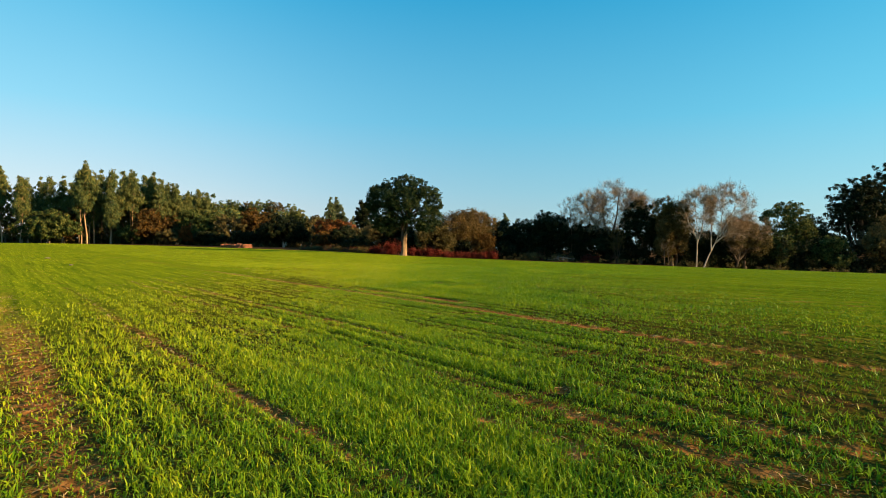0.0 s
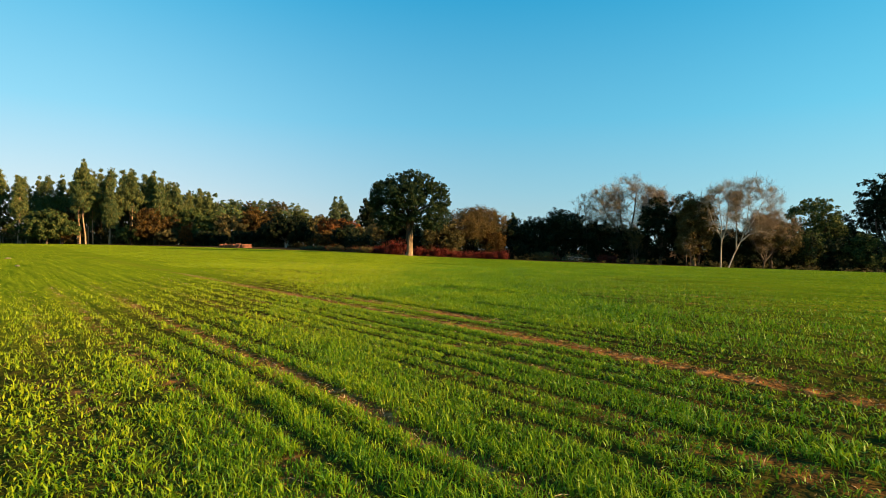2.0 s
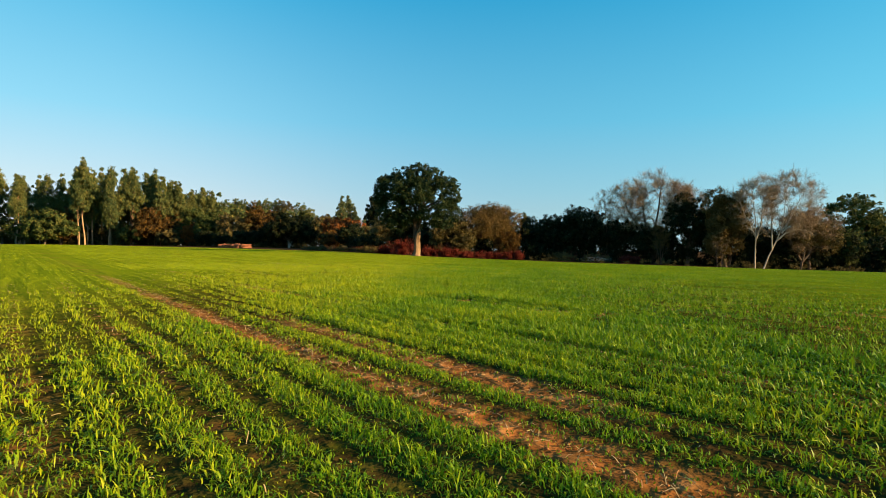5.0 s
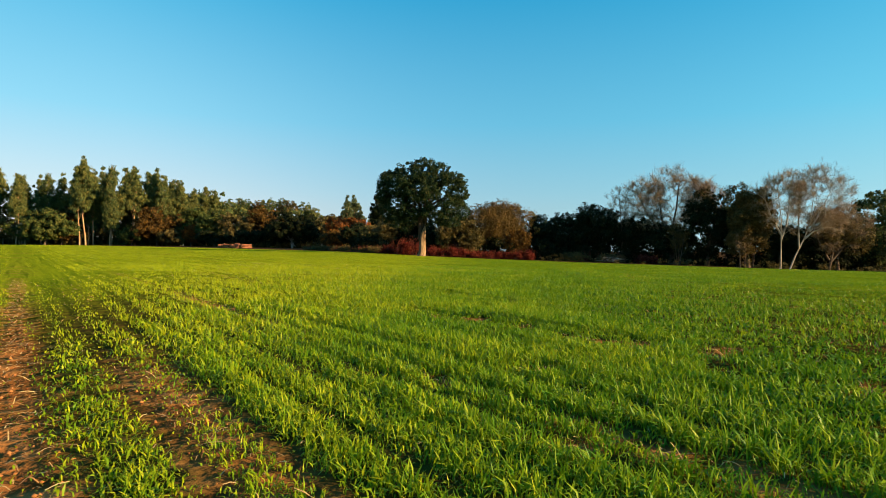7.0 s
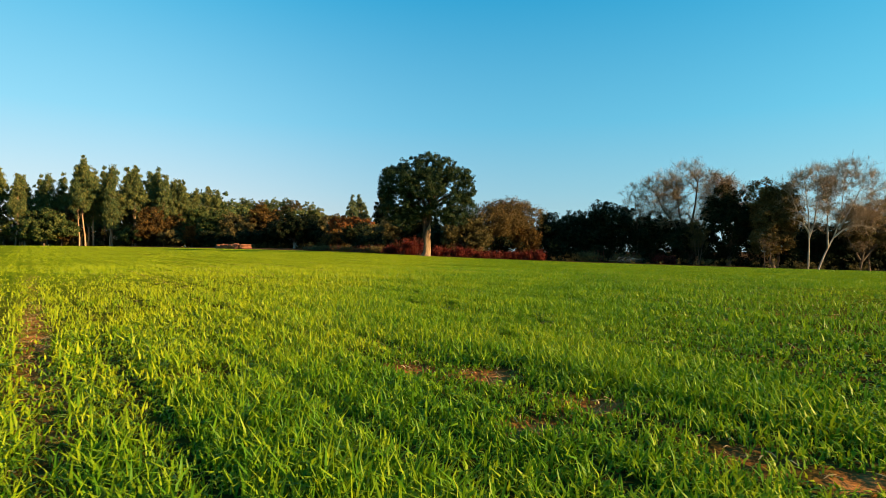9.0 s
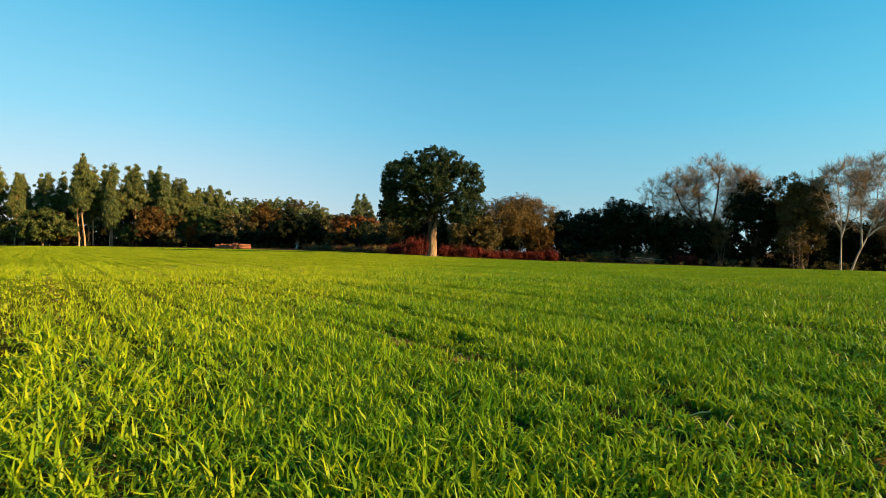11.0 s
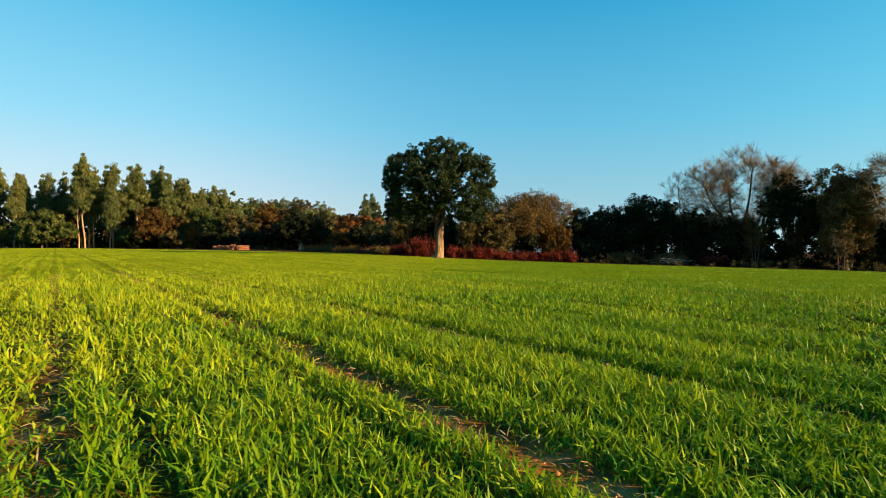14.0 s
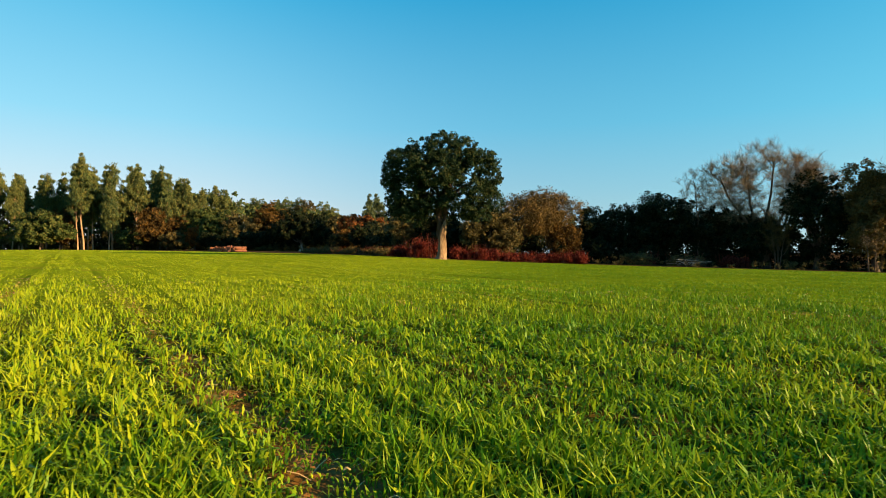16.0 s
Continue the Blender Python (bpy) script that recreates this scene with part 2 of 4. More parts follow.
# single bald spots: place and radius
SPOTS = [(-1.32, 30.35, 0.17), (-1.61, 30.95, 0.13), (1.18, 4.21, 0.12), (0.48, 5.16, 0.12), (1.55, 6.43, 0.12), (4.33, 8.31, 0.16), (-2.23, 11.17, 0.12), (-0.86, 10.23, 0.14), (-0.15, 13.79, 0.12), (0.9, 13.86, 0.14),
         (2.54, 22.81, 0.22), (1.66, 23.09, 0.16), (2.95, 21.09, 0.2), (0.19, 21.47, 0.12), (0.24, 19.55, 0.12), (2.26, 22.5, 0.16), (0.39, 21.58, 0.14), (-0.84, 25.31, 0.16),
         (-0.25, 25.15, 0.26), (-0.04, 23.87, 0.16), (0.41, 24.38, 0.16), (0.89, 23.51, 0.13), (1.3, 23.27, 0.14), (-0.04, 31.94, 0.12), (-2.13, 35.84, 0.14), (-2.06, 35.56, 0.14),
         (-2.71, 38.84, 0.12), (-2.29, 44.66, 0.2), (-1.34, 37.34, 0.14), (-1.18, 37.12, 0.15), (-1.1, 36.99, 0.14), (-2.16, 38.51, 0.12), (-2.99, 39.44, 0.14)]
LINE = 0.45


def cover(x, y):
    """How thick the crop stands, 0 bare to 1 full, and the wear of the tracks."""
    u, v = UX * x + UY * y, VX * x + VY * y
    uw = u + 0.16 * (vnoise(u * 0.35, v * 0.30, 0) - 0.5) + 0.05 * (vnoise(u * 1.5, v * 1.7, 1) - 0.5)
    c = 0.86 + 0.34 * vnoise(u * 0.9 + 40, v * 0.30 + 9, 1)
    c = c * (1 - 0.16 * np.exp(-((u - 10.65) / 0.85) ** 6))
    bare = np.zeros_like(u)
    for tu, half, wear in TRACKS:
        w = wear * (1.0 if wear > 0.93 else 0.9) * (0.25 + 1.1 * vnoise(v * 0.50 + tu * 7.3, v * 0.0 + tu * 3.1, 2))
        if wear > 0.95:
            w = np.maximum(w, 0.88 if tu < 10.5 else 0.50) * (1 - (0.95 if tu > 10.5 else 0.0) * (1 - sstep(10.5, 13.5, v) * (1 - sstep(17, 20.5, v))))
        ragged = half * (1.0 if wear > 0.93 else 0.8) * (0.45 + 0.65 * vnoise(v * 1.1 + tu, v * 0.0 + tu * 9.7, 0) + 0.45 * vnoise(u * 3.0 + tu, v * 3.7, 1))
        if wear > 0.93:
            ragged = ragged * (1 - 0.35 * sstep(1, 5, x))
        bare = np.maximum(bare, np.clip(w, 0, 1) * np.exp(-((uw - tu) / ragged) ** 4))
    # thinner lines between the drill's rows
    ph = uw / LINE
    k = np.floor(ph + 0.5)
    line = np.exp(-((ph - k) / (0.18 - 0.04 * sstep(11, 13, u))) ** 2)
    strength = np.clip(2.1 * vnoise(k * 3.7 + 0.5, v * 0.28 + k * 5.1, 2) - 0.12, 0, 1) * (1 - sstep(11.5, 13, u) * (0.35 + 0.5 * (k % 2))) * (0.40 + 0.60 * sstep(3.6, 5.4, u))
    c = c * (1 - 0.82 * line * strength) * (1 - 0.25 * strength * np.exp(-((ph - k) / 0.30) ** 2))
    for sx, sy, sr in SPOTS:
        near = np.nonzero((np.abs(x - sx) < 2.2 * sr) & (np.abs(y - sy) < 2.2 * sr))
        if len(near[0]):
            xn, yn = x[near], y[near]
            q = ((xn - sx) ** 2 + (yn - sy) ** 2) / (sr * (0.7 + 0.9 * vnoise(xn * 6.1, yn * 6.1, 2))) ** 2
            bare[near] = np.maximum(bare[near], 0.92 * np.exp(-q ** 2))
    # a thin strip across the flight line
    c = c * (1 - 0.44 * np.exp(-((uw - 15.68) / 0.42) ** 4) * sstep(16.0, 17.0, v) * (1 - sstep(21.0, 23.5, v)))
    # bald patches
    p = vnoise(u * 2.4 + 70, v * 1.3 + 31, 0) * 0.6 + vnoise(u * 5.7, v * 3.3, 1) * 0.4
    c = c * (1 - 0.70 * sstep(0.73, 0.83, p))
    return np.clip(c, 0, 1.2) * (1 - bare), bare


def mesh_of(name, verts, faces, material, smooth=False):
    """A mesh from arrays: faces all of one size, or a list of arrays of sizes 3 and 4."""
    me = bpy.data.meshes.new(name)
    verts = np.asarray(verts, np.float32).reshape(-1, 3)
    groups = faces if isinstance(faces, list) else [faces]
    groups = [np.asarray(g, np.int32) for g in groups if len(g)]
    loops = np.concatenate([g.ravel() for g in groups])
    sizes = np.concatenate([np.full(len(g), g.shape[1], np.int32) for g in groups])
    starts = np.concatenate([[0], np.cumsum(sizes)[:-1]]).astype(np.int32)
    me.vertices.add(len(verts))
    me.loops.add(len(loops))
    me.polygons.add(len(sizes))
    me.vertices.foreach_set("co", verts.ravel())
    me.loops.foreach_set("vertex_index", loops)
    me.polygons.foreach_set("loop_start", starts)
    me.update(calc_edges=True)
    if smooth:
        me.polygons.foreach_set("use_smooth", np.ones(len(sizes), bool))
    me.materials.append(material)
    return me


def soil_material():
    """Red-brown tilled soil, with the green cast of young crop where the drill has sown."""
    m, n, l = nodes_of("field_soil")
    geo = n.new("ShaderNodeNewGeometry")
    at_soil = n.new("ShaderNodeAttribute")
    at_soil.attribute_name = "crop"
    big, mid, small = (n.new("ShaderNodeTexNoise") for _ in range(3))
    for q, s in ((big, 0.15), (mid, 5.0), (small, 22)):
        q.inputs["Scale"].default_value, q.inputs["Detail"].default_value = s, 5
        l.new(geo.outputs["Position"], q.inputs["Vector"])
    soil = ramp(n, [(0.3, (0.18, 0.063, 0.018)), (0.5, (0.29, 0.112, 0.032)), (0.72, (0.46, 0.215, 0.075))])
    l.new(mid.outputs["Fac"], soil.inputs["Fac"])
    crop = ramp(n, [(0.3, (0.068, 0.108, 0.005)), (0.5, (0.115, 0.168, 0.006)), (0.7, (0.185, 0.228, 0.008))])
    ad = n.new("ShaderNodeMath")
    ad.operation = "MULTIPLY_ADD"
    l.new(big.outputs["Fac"], ad.inputs[0])
    ad.inputs[1].default_value = 0.5
    half = n.new("ShaderNodeMath")
    half.operation = "MULTIPLY"
    half.inputs[1].default_value = 0.5
    l.new(small.outputs["Fac"], half.inputs[0])
    l.new(half.outputs[0], ad.inputs[2])
    mp, streak = n.new("ShaderNodeMapping"), n.new("ShaderNodeTexNoise")
    mp.vector_type = "TEXTURE"
    mp.inputs["Rotation"].default_value = (0, 0, math.atan2(UY, UX))
    mp.inputs["Scale"].default_value = (0.5, 7.0, 1)
    l.new(geo.outputs["Position"], mp.inputs["Vector"])
    streak.inputs["Scale"].default_value, streak.inputs["Detail"].default_value = 1.0, 4
    l.new(mp.outputs[0], streak.inputs["Vector"])
    with_streak = n.new("ShaderNodeMath")
    with_streak.operation = "MULTIPLY_ADD"
    with_streak.inputs[1].default_value = 0.8
    l.new(streak.outputs["Fac"], with_streak.inputs[0])
    l.new(ad.outputs[0], with_streak.inputs[2])
    ad = n.new("ShaderNodeMath")
    ad.operation = "SUBTRACT"
    ad.inputs[1].default_value = 0.41
    l.new(with_streak.outputs[0], ad.inputs[0])
    relief = n.new("ShaderNodeMath")
    relief.operation = "MULTIPLY_ADD"
    relief.inputs[1].default_value = 1.6
    l.new(streak.outputs["Fac"], relief.inputs[0])
    l.new(mid.outputs["Fac"], relief.inputs[2])
    # the left's stronger sunlight, painted into the ground's green as well
    l.new(sunlit_drift(n, l, geo, ad.outputs[0], 0.21, 0.0), crop.inputs["Fac"])
    # soil below the crop: the shade between the leaves is in this colour
    shaded_soil = ramp(n, [(0.3, (0.014, 0.009, 0.004)), (0.7, (0.050, 0.027, 0.011))])
    l.new(mid.outputs["Fac"], shaded_soil.inputs["Fac"])
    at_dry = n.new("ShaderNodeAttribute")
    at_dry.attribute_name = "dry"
    soil_shade_mix = n.new("ShaderNodeMix")
    soil_shade_mix.data_type = "RGBA"
    l.new(at_dry.outputs["Fac"], soil_shade_mix.inputs["Factor"])
    l.new(shaded_soil.outputs["Color"], soil_shade_mix.inputs["A"])
    l.new(soil.outputs["Color"], soil_shade_mix.inputs["B"])
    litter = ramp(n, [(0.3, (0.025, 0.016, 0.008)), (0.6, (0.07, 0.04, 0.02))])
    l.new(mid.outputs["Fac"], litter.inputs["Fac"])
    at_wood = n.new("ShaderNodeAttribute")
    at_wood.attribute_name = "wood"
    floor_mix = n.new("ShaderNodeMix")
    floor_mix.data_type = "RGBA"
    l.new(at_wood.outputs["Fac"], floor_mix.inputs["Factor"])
    l.new(soil_shade_mix.outputs["Result"], floor_mix.inputs["A"])
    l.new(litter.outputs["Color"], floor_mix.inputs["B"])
    soil = floor_mix
    mix = n.new("ShaderNodeMix")
    mix.data_type = "RGBA"
    l.new(at_soil.outputs["Fac"], mix.inputs["Factor"])
    l.new(soil.outputs["Result"], mix.inputs["A"])
    l.new(crop.outputs["Color"], mix.inputs["B"])
    p, out, b = n.new("ShaderNodeBsdfPrincipled"), n.new("ShaderNodeOutputMaterial"), n.new("ShaderNodeBump")
    b.inputs["Strength"].default_value, b.inputs["Distance"].default_value = 1.0, 0.12
    l.new(relief.outputs[0], b.inputs["Height"])
    l.new(b.outputs[0], p.inputs["Normal"])
    l.new(mix.outputs["Result"], p.inputs["Base Color"])
    p.inputs["Roughness"].default_value = 1.0
    p.inputs["Specular IOR Level"].default_value = 0.0
    l.new(p.outputs[0], out.inputs["Surface"])
    return m


def build_ground():
    def axis(parts):
        out = []
        for lo, hi, step in parts:
            out += list(np.arange(lo, hi, step))
        return np.array(out + [parts[-1][1]])
    xs = axis([(-2500, -400, 300), (-400, -120, 20), (-120, -30, 3), (-30, -14, 1.0), (-14, 8, 0.25), (8, 30, 1.0), (30, 120, 3), (120, 400, 20), (400, 2500, 300)])
    ys = axis([(-2000, -200, 300), (-200, -20, 15), (-20, 0, 1.0), (0, 48, 0.25), (48, 75, 1.0), (75, 130, 2), (130, 300, 8), (300, 500, 25), (500, 2500, 250)])
    X, Y = np.meshgrid(xs, ys)
    Z = height(X, Y)
    c, bare = cover(X, Y)
    near = (np.abs(X) < 12) & (Y > -2) & (Y < 52)
    tilth = 0.028 * (vnoise(X * 5.3, Y * 5.3, 0) - 0.5) + 0.022 * (vnoise(X * 13, Y * 13, 1) - 0.5)
    Z = Z + np.where(near, tilth * (0.6 + 0.9 * bare) - 0.035 * bare, 0)
    ny, nx = X.shape
    idx = np.arange(nx * ny).reshape(ny, nx)
    F = np.stack([idx[:-1, :-1], idx[:-1, 1:], idx[1:, 1:], idx[1:, :-1]], -1).reshape(-1, 4)
    me = mesh_of("ground", np.stack([X, Y, Z], -1), F, soil_material(), True)
    # how much the young crop hides the soil, from afar
    dist = np.hypot(np.maximum(np.abs(X) - 3, 0), np.maximum(Y - 38, 0) + np.maximum(2 - Y, 0))
    far = sstep(0.0, 12, dist)
    even = sstep(2.5, 6.0, dist)
    crop = (np.clip(c, 0, 1) * (1 - even) + 0.95 * even) * (0.20 + 0.75 * far) * (1 - (0.95 - 0.55 * even) * bare)
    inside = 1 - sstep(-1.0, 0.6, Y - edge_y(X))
    at_crop = me.attributes.new("crop", "FLOAT", "POINT")
    at_crop.data.foreach_set("value", (crop * inside).ravel().astype(np.float32))
    # off the bare tracks the soil takes the colour with shade painted in
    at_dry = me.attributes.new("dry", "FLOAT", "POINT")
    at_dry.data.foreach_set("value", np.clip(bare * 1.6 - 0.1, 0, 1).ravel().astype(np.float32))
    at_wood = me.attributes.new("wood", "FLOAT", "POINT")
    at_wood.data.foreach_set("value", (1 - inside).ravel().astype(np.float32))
    return tagged(new("ground", me), "gently sloping field of red-brown tilled soil", "ground", kind="structure")


build_ground()


# ---- crop ----
def build_crop(thick=2800.0):
    """Young wheat: single arching leaves in drill rows, thick near the flight line, fewer and coarser further off."""
    def reach(x, y):
        """How near the flight ever comes to a place that it still looks at."""
        side = np.maximum(np.abs(x + 0.4) * 1.62, 2.4)
        ahead = np.hypot(x + 0.6, np.maximum(y - 35.2, 0))
        return np.where(y < 37.6, side, np.maximum(ahead, 2.4))
    gx, gy = np.meshgrid(np.arange(-190, 130, 1.0), np.arange(1, 200, 1.0))
    gx, gy = gx.ravel() + 0.5, gy.ravel() + 0.5
    seen = 1 - sstep(0.0, 2.5, np.abs(gx) - 0.84 * (gy + 0.6) - 0.8)
    dens = thick * (2.4 / reach(gx, gy)) ** 1.48 * (1 + 0.3 * sstep(6, 9, reach(gx, gy))) * seen * (gy < edge_y(gx) + 0.5) * sstep(1.5, 3.2, gy)
    n = rng.poisson(dens / 3)
    px = np.repeat(gx, n) + rng.random(n.sum()) - 0.5
    py = np.repeat(gy, n) + rng.random(n.sum()) - 0.5
    vigour = np.repeat(rng.uniform(0.85, 1.12, len(px)), 3)
    spread = 0.010 + 0.004 * np.repeat(reach(px, py), 3)
    x = np.repeat(px, 3) + rng.normal(0, 1, len(px) * 3) * spread
    y = np.repeat(py, 3) + rng.normal(0, 1, len(px) * 3) * spread
    c, bare = cover(x, y)
    keep = (rng.random(len(x)) < np.clip(c, 0.02, 1)) & (y < edge_y(x) - 0.3)
    x, y, c, vigour = x[keep], y[keep], c[keep], vigour[keep]
    d = reach(x, y)
    order = np.argsort((d > 3.0).astype(int) + (d > 7), kind="stable")
    x, y, c, d, vigour = x[order], y[order], c[order], d[order], vigour[order]
    m, near, fair = len(x), int((d <= 3.0).sum()), int((d <= 7).sum())
    u, v = UX * x + UY * y, VX * x + VY * y
    grow = (np.maximum(d, 2.4) / 2.4) ** 0.64
    z = height(x, y) - 0.012
    swell = 0.50 + 0.55 * vnoise(u * 1.15 + 5, v * 0.22 + 3, 2) + 0.45 * vnoise(u * 2.6 + 9, v * 0.5 + 1, 0)
    strip = np.exp(-((u - 10.65) / 0.85) ** 6)
    long = rng.uniform(0.072, 0.115, m) * (0.25 + 0.80 * np.clip(c, 0, 1)) * swell * vigour * (1 + 0.20 * sstep(11.3, 11.9, u)) * (1 - 0.25 * strip) * (1 - 0.58 * sstep(5, 22, d))
    wid = rng.uniform(0.0034, 0.0062, m) * (0.85 + 0.25 * sstep(9, 16, u)) * vigour * grow * (1 - 0.16 * sstep(6, 9, d))
    az = rng.uniform(0, 2 * np.pi, m)
    lean = rng.beta(1.6, 1.6, m)
    dx, dy = np.cos(az), np.sin(az)
    turn = az + np.pi / 2 + rng.normal(0, 0.45, m)
    side = np.stack([np.cos(turn), np.sin(turn), rng.normal(0, 0.25, m)], 1)
    base = np.stack([x, y, z], 1)
    a1, a2 = lean * 0.85, 0.35 + lean * 2.1 + rng.normal(0, 0.25, m)
    mid = base + np.stack([dx * np.sin(a1), dy * np.sin(a1), np.cos(a1)], 1) * (long * 0.55)[:, None]
    tip = mid + np.stack([dx * np.sin(a2), dy * np.sin(a2), np.cos(a2)], 1) * (long * 0.60)[:, None]
    w = wid[:, None]
    A = np.stack([base - side * w * 0.6, base + side * w * 0.6, mid + side * w, tip, mid - side * w], 1)[:near].reshape(-1, 3)
    B = np.stack([base, mid + side * w, tip, mid - side * w], 1)[near:fair].reshape(-1, 3)
    C = np.stack([base - side * w, base + side * w, tip], 1)[fair:].reshape(-1, 3)
    k = np.arange(near)[:, None] * 5
    q = np.arange(fair - near)[:, None] * 4 + near * 5
    f = np.arange(m - fair)[:, None] * 3 + near * 5 + (fair - near) * 4
    tris = np.concatenate([k + [0, 1, 2], k + [0, 2, 4], k + [4, 2, 3], q + [0, 1, 3], q + [1, 2, 3], f + [0, 1, 2]])
    me = mesh_of("wheat_crop", np.concatenate([A, B, C]), tris, WHEAT)
    return tagged(new("wheat_crop", me), "young green winter wheat standing in drill rows", "crop", kind="stuff")


build_crop()


# ---- trees ----
class Buf:
    """Collects tubes into one mesh."""
    def __init__(self):
        self.v, self.f = [], []

    def tube(self, pts, radii, sides=6):
        pts = [Vector(p) for p in pts]
        ref = Vector((0.31, 0.87, 0.13))
        start = len(self.v)
        for i, (p, r) in enumerate(zip(pts, radii)):
            d = (pts[min(i + 1, len(pts) - 1)] - pts[max(i - 1, 0)]).normalized()
            s = d.cross(ref).normalized()
            t = d.cross(s)
            for k in range(sides):
                a = 2 * math.pi * k / sides
                self.v.append(p + (s * math.cos(a) + t * math.sin(a)) * r)
        for i in range(len(pts) - 1):
            for k in range(sides):
                b = start + i * sides
                self.f.append((b + k, b + (k + 1) % sides, b + sides + (k + 1) % sides, b + sides + k))

    def mesh(self, name, material):
        return mesh_of(name, [tuple(p) for p in self.v], np.array(self.f), material, True)


def part(name, me, parent, label=""):
    ob = new(name, me)
    ob.parent = parent
    return tagged(ob, label) if label else ob


def thing(name, x, y, label, category, group="", sink=0.0, rz=0.0):
    ob = new(name)
    ob.matrix_world = pose(x, y, ground_z(x, y) - sink, 0, 0, rz)
    return tagged(ob, label, category, group)


def bent(p0, p1, n, wob, r):
    """Points from p0 to p1 that wander a little."""
    p0, p1 = Vector(p0), Vector(p1)
    out = []
    length = (p1 - p0).length
    off = Vector((0, 0, 0))
    for i in range(n + 1):
        s = i / n
        if 0 < i < n:
            off = off * 0.6 + Vector((r.uniform(-1, 1), r.uniform(-1, 1), r.uniform(-0.6, 0.6))) * wob * length
        out.append(p0.lerp(p1, s) + off * (1 - abs(2 * s - 1) ** 3))
    return out


def leaves(blobs, clumps, per, clump_r, size, seed, shell=0.72, droop=0.0, flat=1.0):
    """Leaf sprays in clumps over the skins of several ellipsoids (cx, cy, cz, rx, ry, rz)."""
    g = np.random.default_rng(seed)
    blobs = np.array(blobs, float)
    area = (blobs[:, 3] * blobs[:, 4] + blobs[:, 3] * blobs[:, 5] + blobs[:, 4] * blobs[:, 5])
    which = g.choice(len(blobs), clumps, p=area / area.sum())
    d = g.normal(size=(clumps, 3))
    d /= np.linalg.norm(d, axis=1)[:, None]
    rad = shell + (1.04 - shell) * g.random(clumps) ** 0.6
    cc = blobs[which, :3] + d * blobs[which, 3:] * rad[:, None]
    cr = clump_r * g.uniform(0.55, 1.35, clumps)
    n = g.poisson(per * 1.9, clumps) + 3
    i = np.repeat(np.arange(clumps), n)
    m = len(i)
    off = np.clip(g.normal(size=(m, 3)), -1.5, 1.5) * np.array([0.55, 0.55, 0.45 * flat])
    if droop:
        off[:, 2] -= droop * np.abs(g.normal(size=m))
    p = cc[i] + off * cr[i][:, None]
    nrm = d[i] * 0.9 + g.normal(size=(m, 3)) * 0.75 + np.array([0, 0, 0.25])
    nrm /= np.linalg.norm(nrm, axis=1)[:, None]
    t = np.cross(nrm, g.normal(size=(m, 3)))
    t /= np.linalg.norm(t, axis=1)[:, None] + 1e-9
    if droop:
        t[:, 2] = -np.abs(t[:, 2]) - 0.6
        t /= np.linalg.norm(t, axis=1)[:, None]
    b = np.cross(nrm, t)
    s = size * g.uniform(0.55, 1.3, m)[:, None]
    long = 0.75 if not droop else 1.15
    wide = 0.5 if not droop else 0.36
    V = np.stack([p - t * s * long, p + b * s * wide * 1.3 + nrm * s * 0.12, p + t * s * long - b * s * wide * 0.5], 1).reshape(-1, 3)
    F = np.arange(m)[:, None] * 3 + [0, 1, 2]
    return V, F


def crown_blobs(r, cx, cy, cz, rx, ry, rz, n, small=0.45):
    """A dome of overlapping lumps round one centre."""
    out = [(cx, cy, cz, rx * 0.72, ry * 0.72, rz * 0.75)]
    for _ in range(n):
        a, h = r.uniform(0, 2 * math.pi), r.uniform(-0.7, 0.95)
        q = math.sqrt(max(0, 1 - h * h)) * 0.72
        k = small * r.uniform(0.7, 1.25)
        out.append((cx + math.cos(a) * q * rx, cy + math.sin(a) * q * ry, cz + h * rz * 0.66, rx * k, ry * k, rz * k * 0.9))
    return out


def billow(r, blobs, n, k):
    """Smaller lumps standing out of the skins of larger ones."""
    out = []
    for b in blobs:
        for _ in range(n):
            d = Vector((r.gauss(0, 1), r.gauss(0, 1), r.gauss(0.15, 0.9))).normalized()
            q = k * r.uniform(0.7, 1.3)
            out.append((b[0] + d.x * b[3] * 0.74, b[1] + d.y * b[4] * 0.74, b[2] + d.z * b[5] * 0.74, b[3] * q, b[4] * q, b[5] * q))
    return out


def broadleaf(name, x, y, w, h, material, label, category="tree", seed=1, low=0.12, group="", lumps=9, clumps=220, per=24, size=0.34, trunk=None, depth=0.9, bark=BARK, dense=0.72):
    """A tree or large bush: short trunk with limbs under a lumpy crown w wide and h high, that begins at low * h."""
    r = random.Random(seed)
    ob = thing(name, x, y, label, category, group)
    cz, rz = h * (1 + low) / 2, h * (1 - low) / 2
    blobs = crown_blobs(r, 0, 0, cz, w / 2, w / 2 * depth, rz, lumps)
    V, F = leaves(billow(random.Random(seed + 500), blobs, 6, 0.40) + blobs * 2, int(clumps * (1.7 if material is DARK else 1.5)), per * 0.85, min(w * 0.05 + 0.16, 0.55), size * 0.92, seed, dense)
    V[:, 2] = np.maximum(V[:, 2], 0.05)
    part("crown", mesh_of("crown", V, F, material), ob)
    buf = Buf()
    tr = trunk or 0.022 * h + 0.06
    fork = h * max(low, 0.16) + 0.4
    pts = bent((0, 0, -0.3), (r.uniform(-0.3, 0.3), r.uniform(-0.3, 0.3), fork), 4, 0.05, r)
    buf.tube(pts, [tr * 1.35, tr * 1.05, tr, tr * 0.9, tr * 0.85], 8)
    for b in blobs[1:]:
        q = bent(pts[-1], (b[0] * 0.85, b[1] * 0.85, b[2]), 4, 0.07, r)
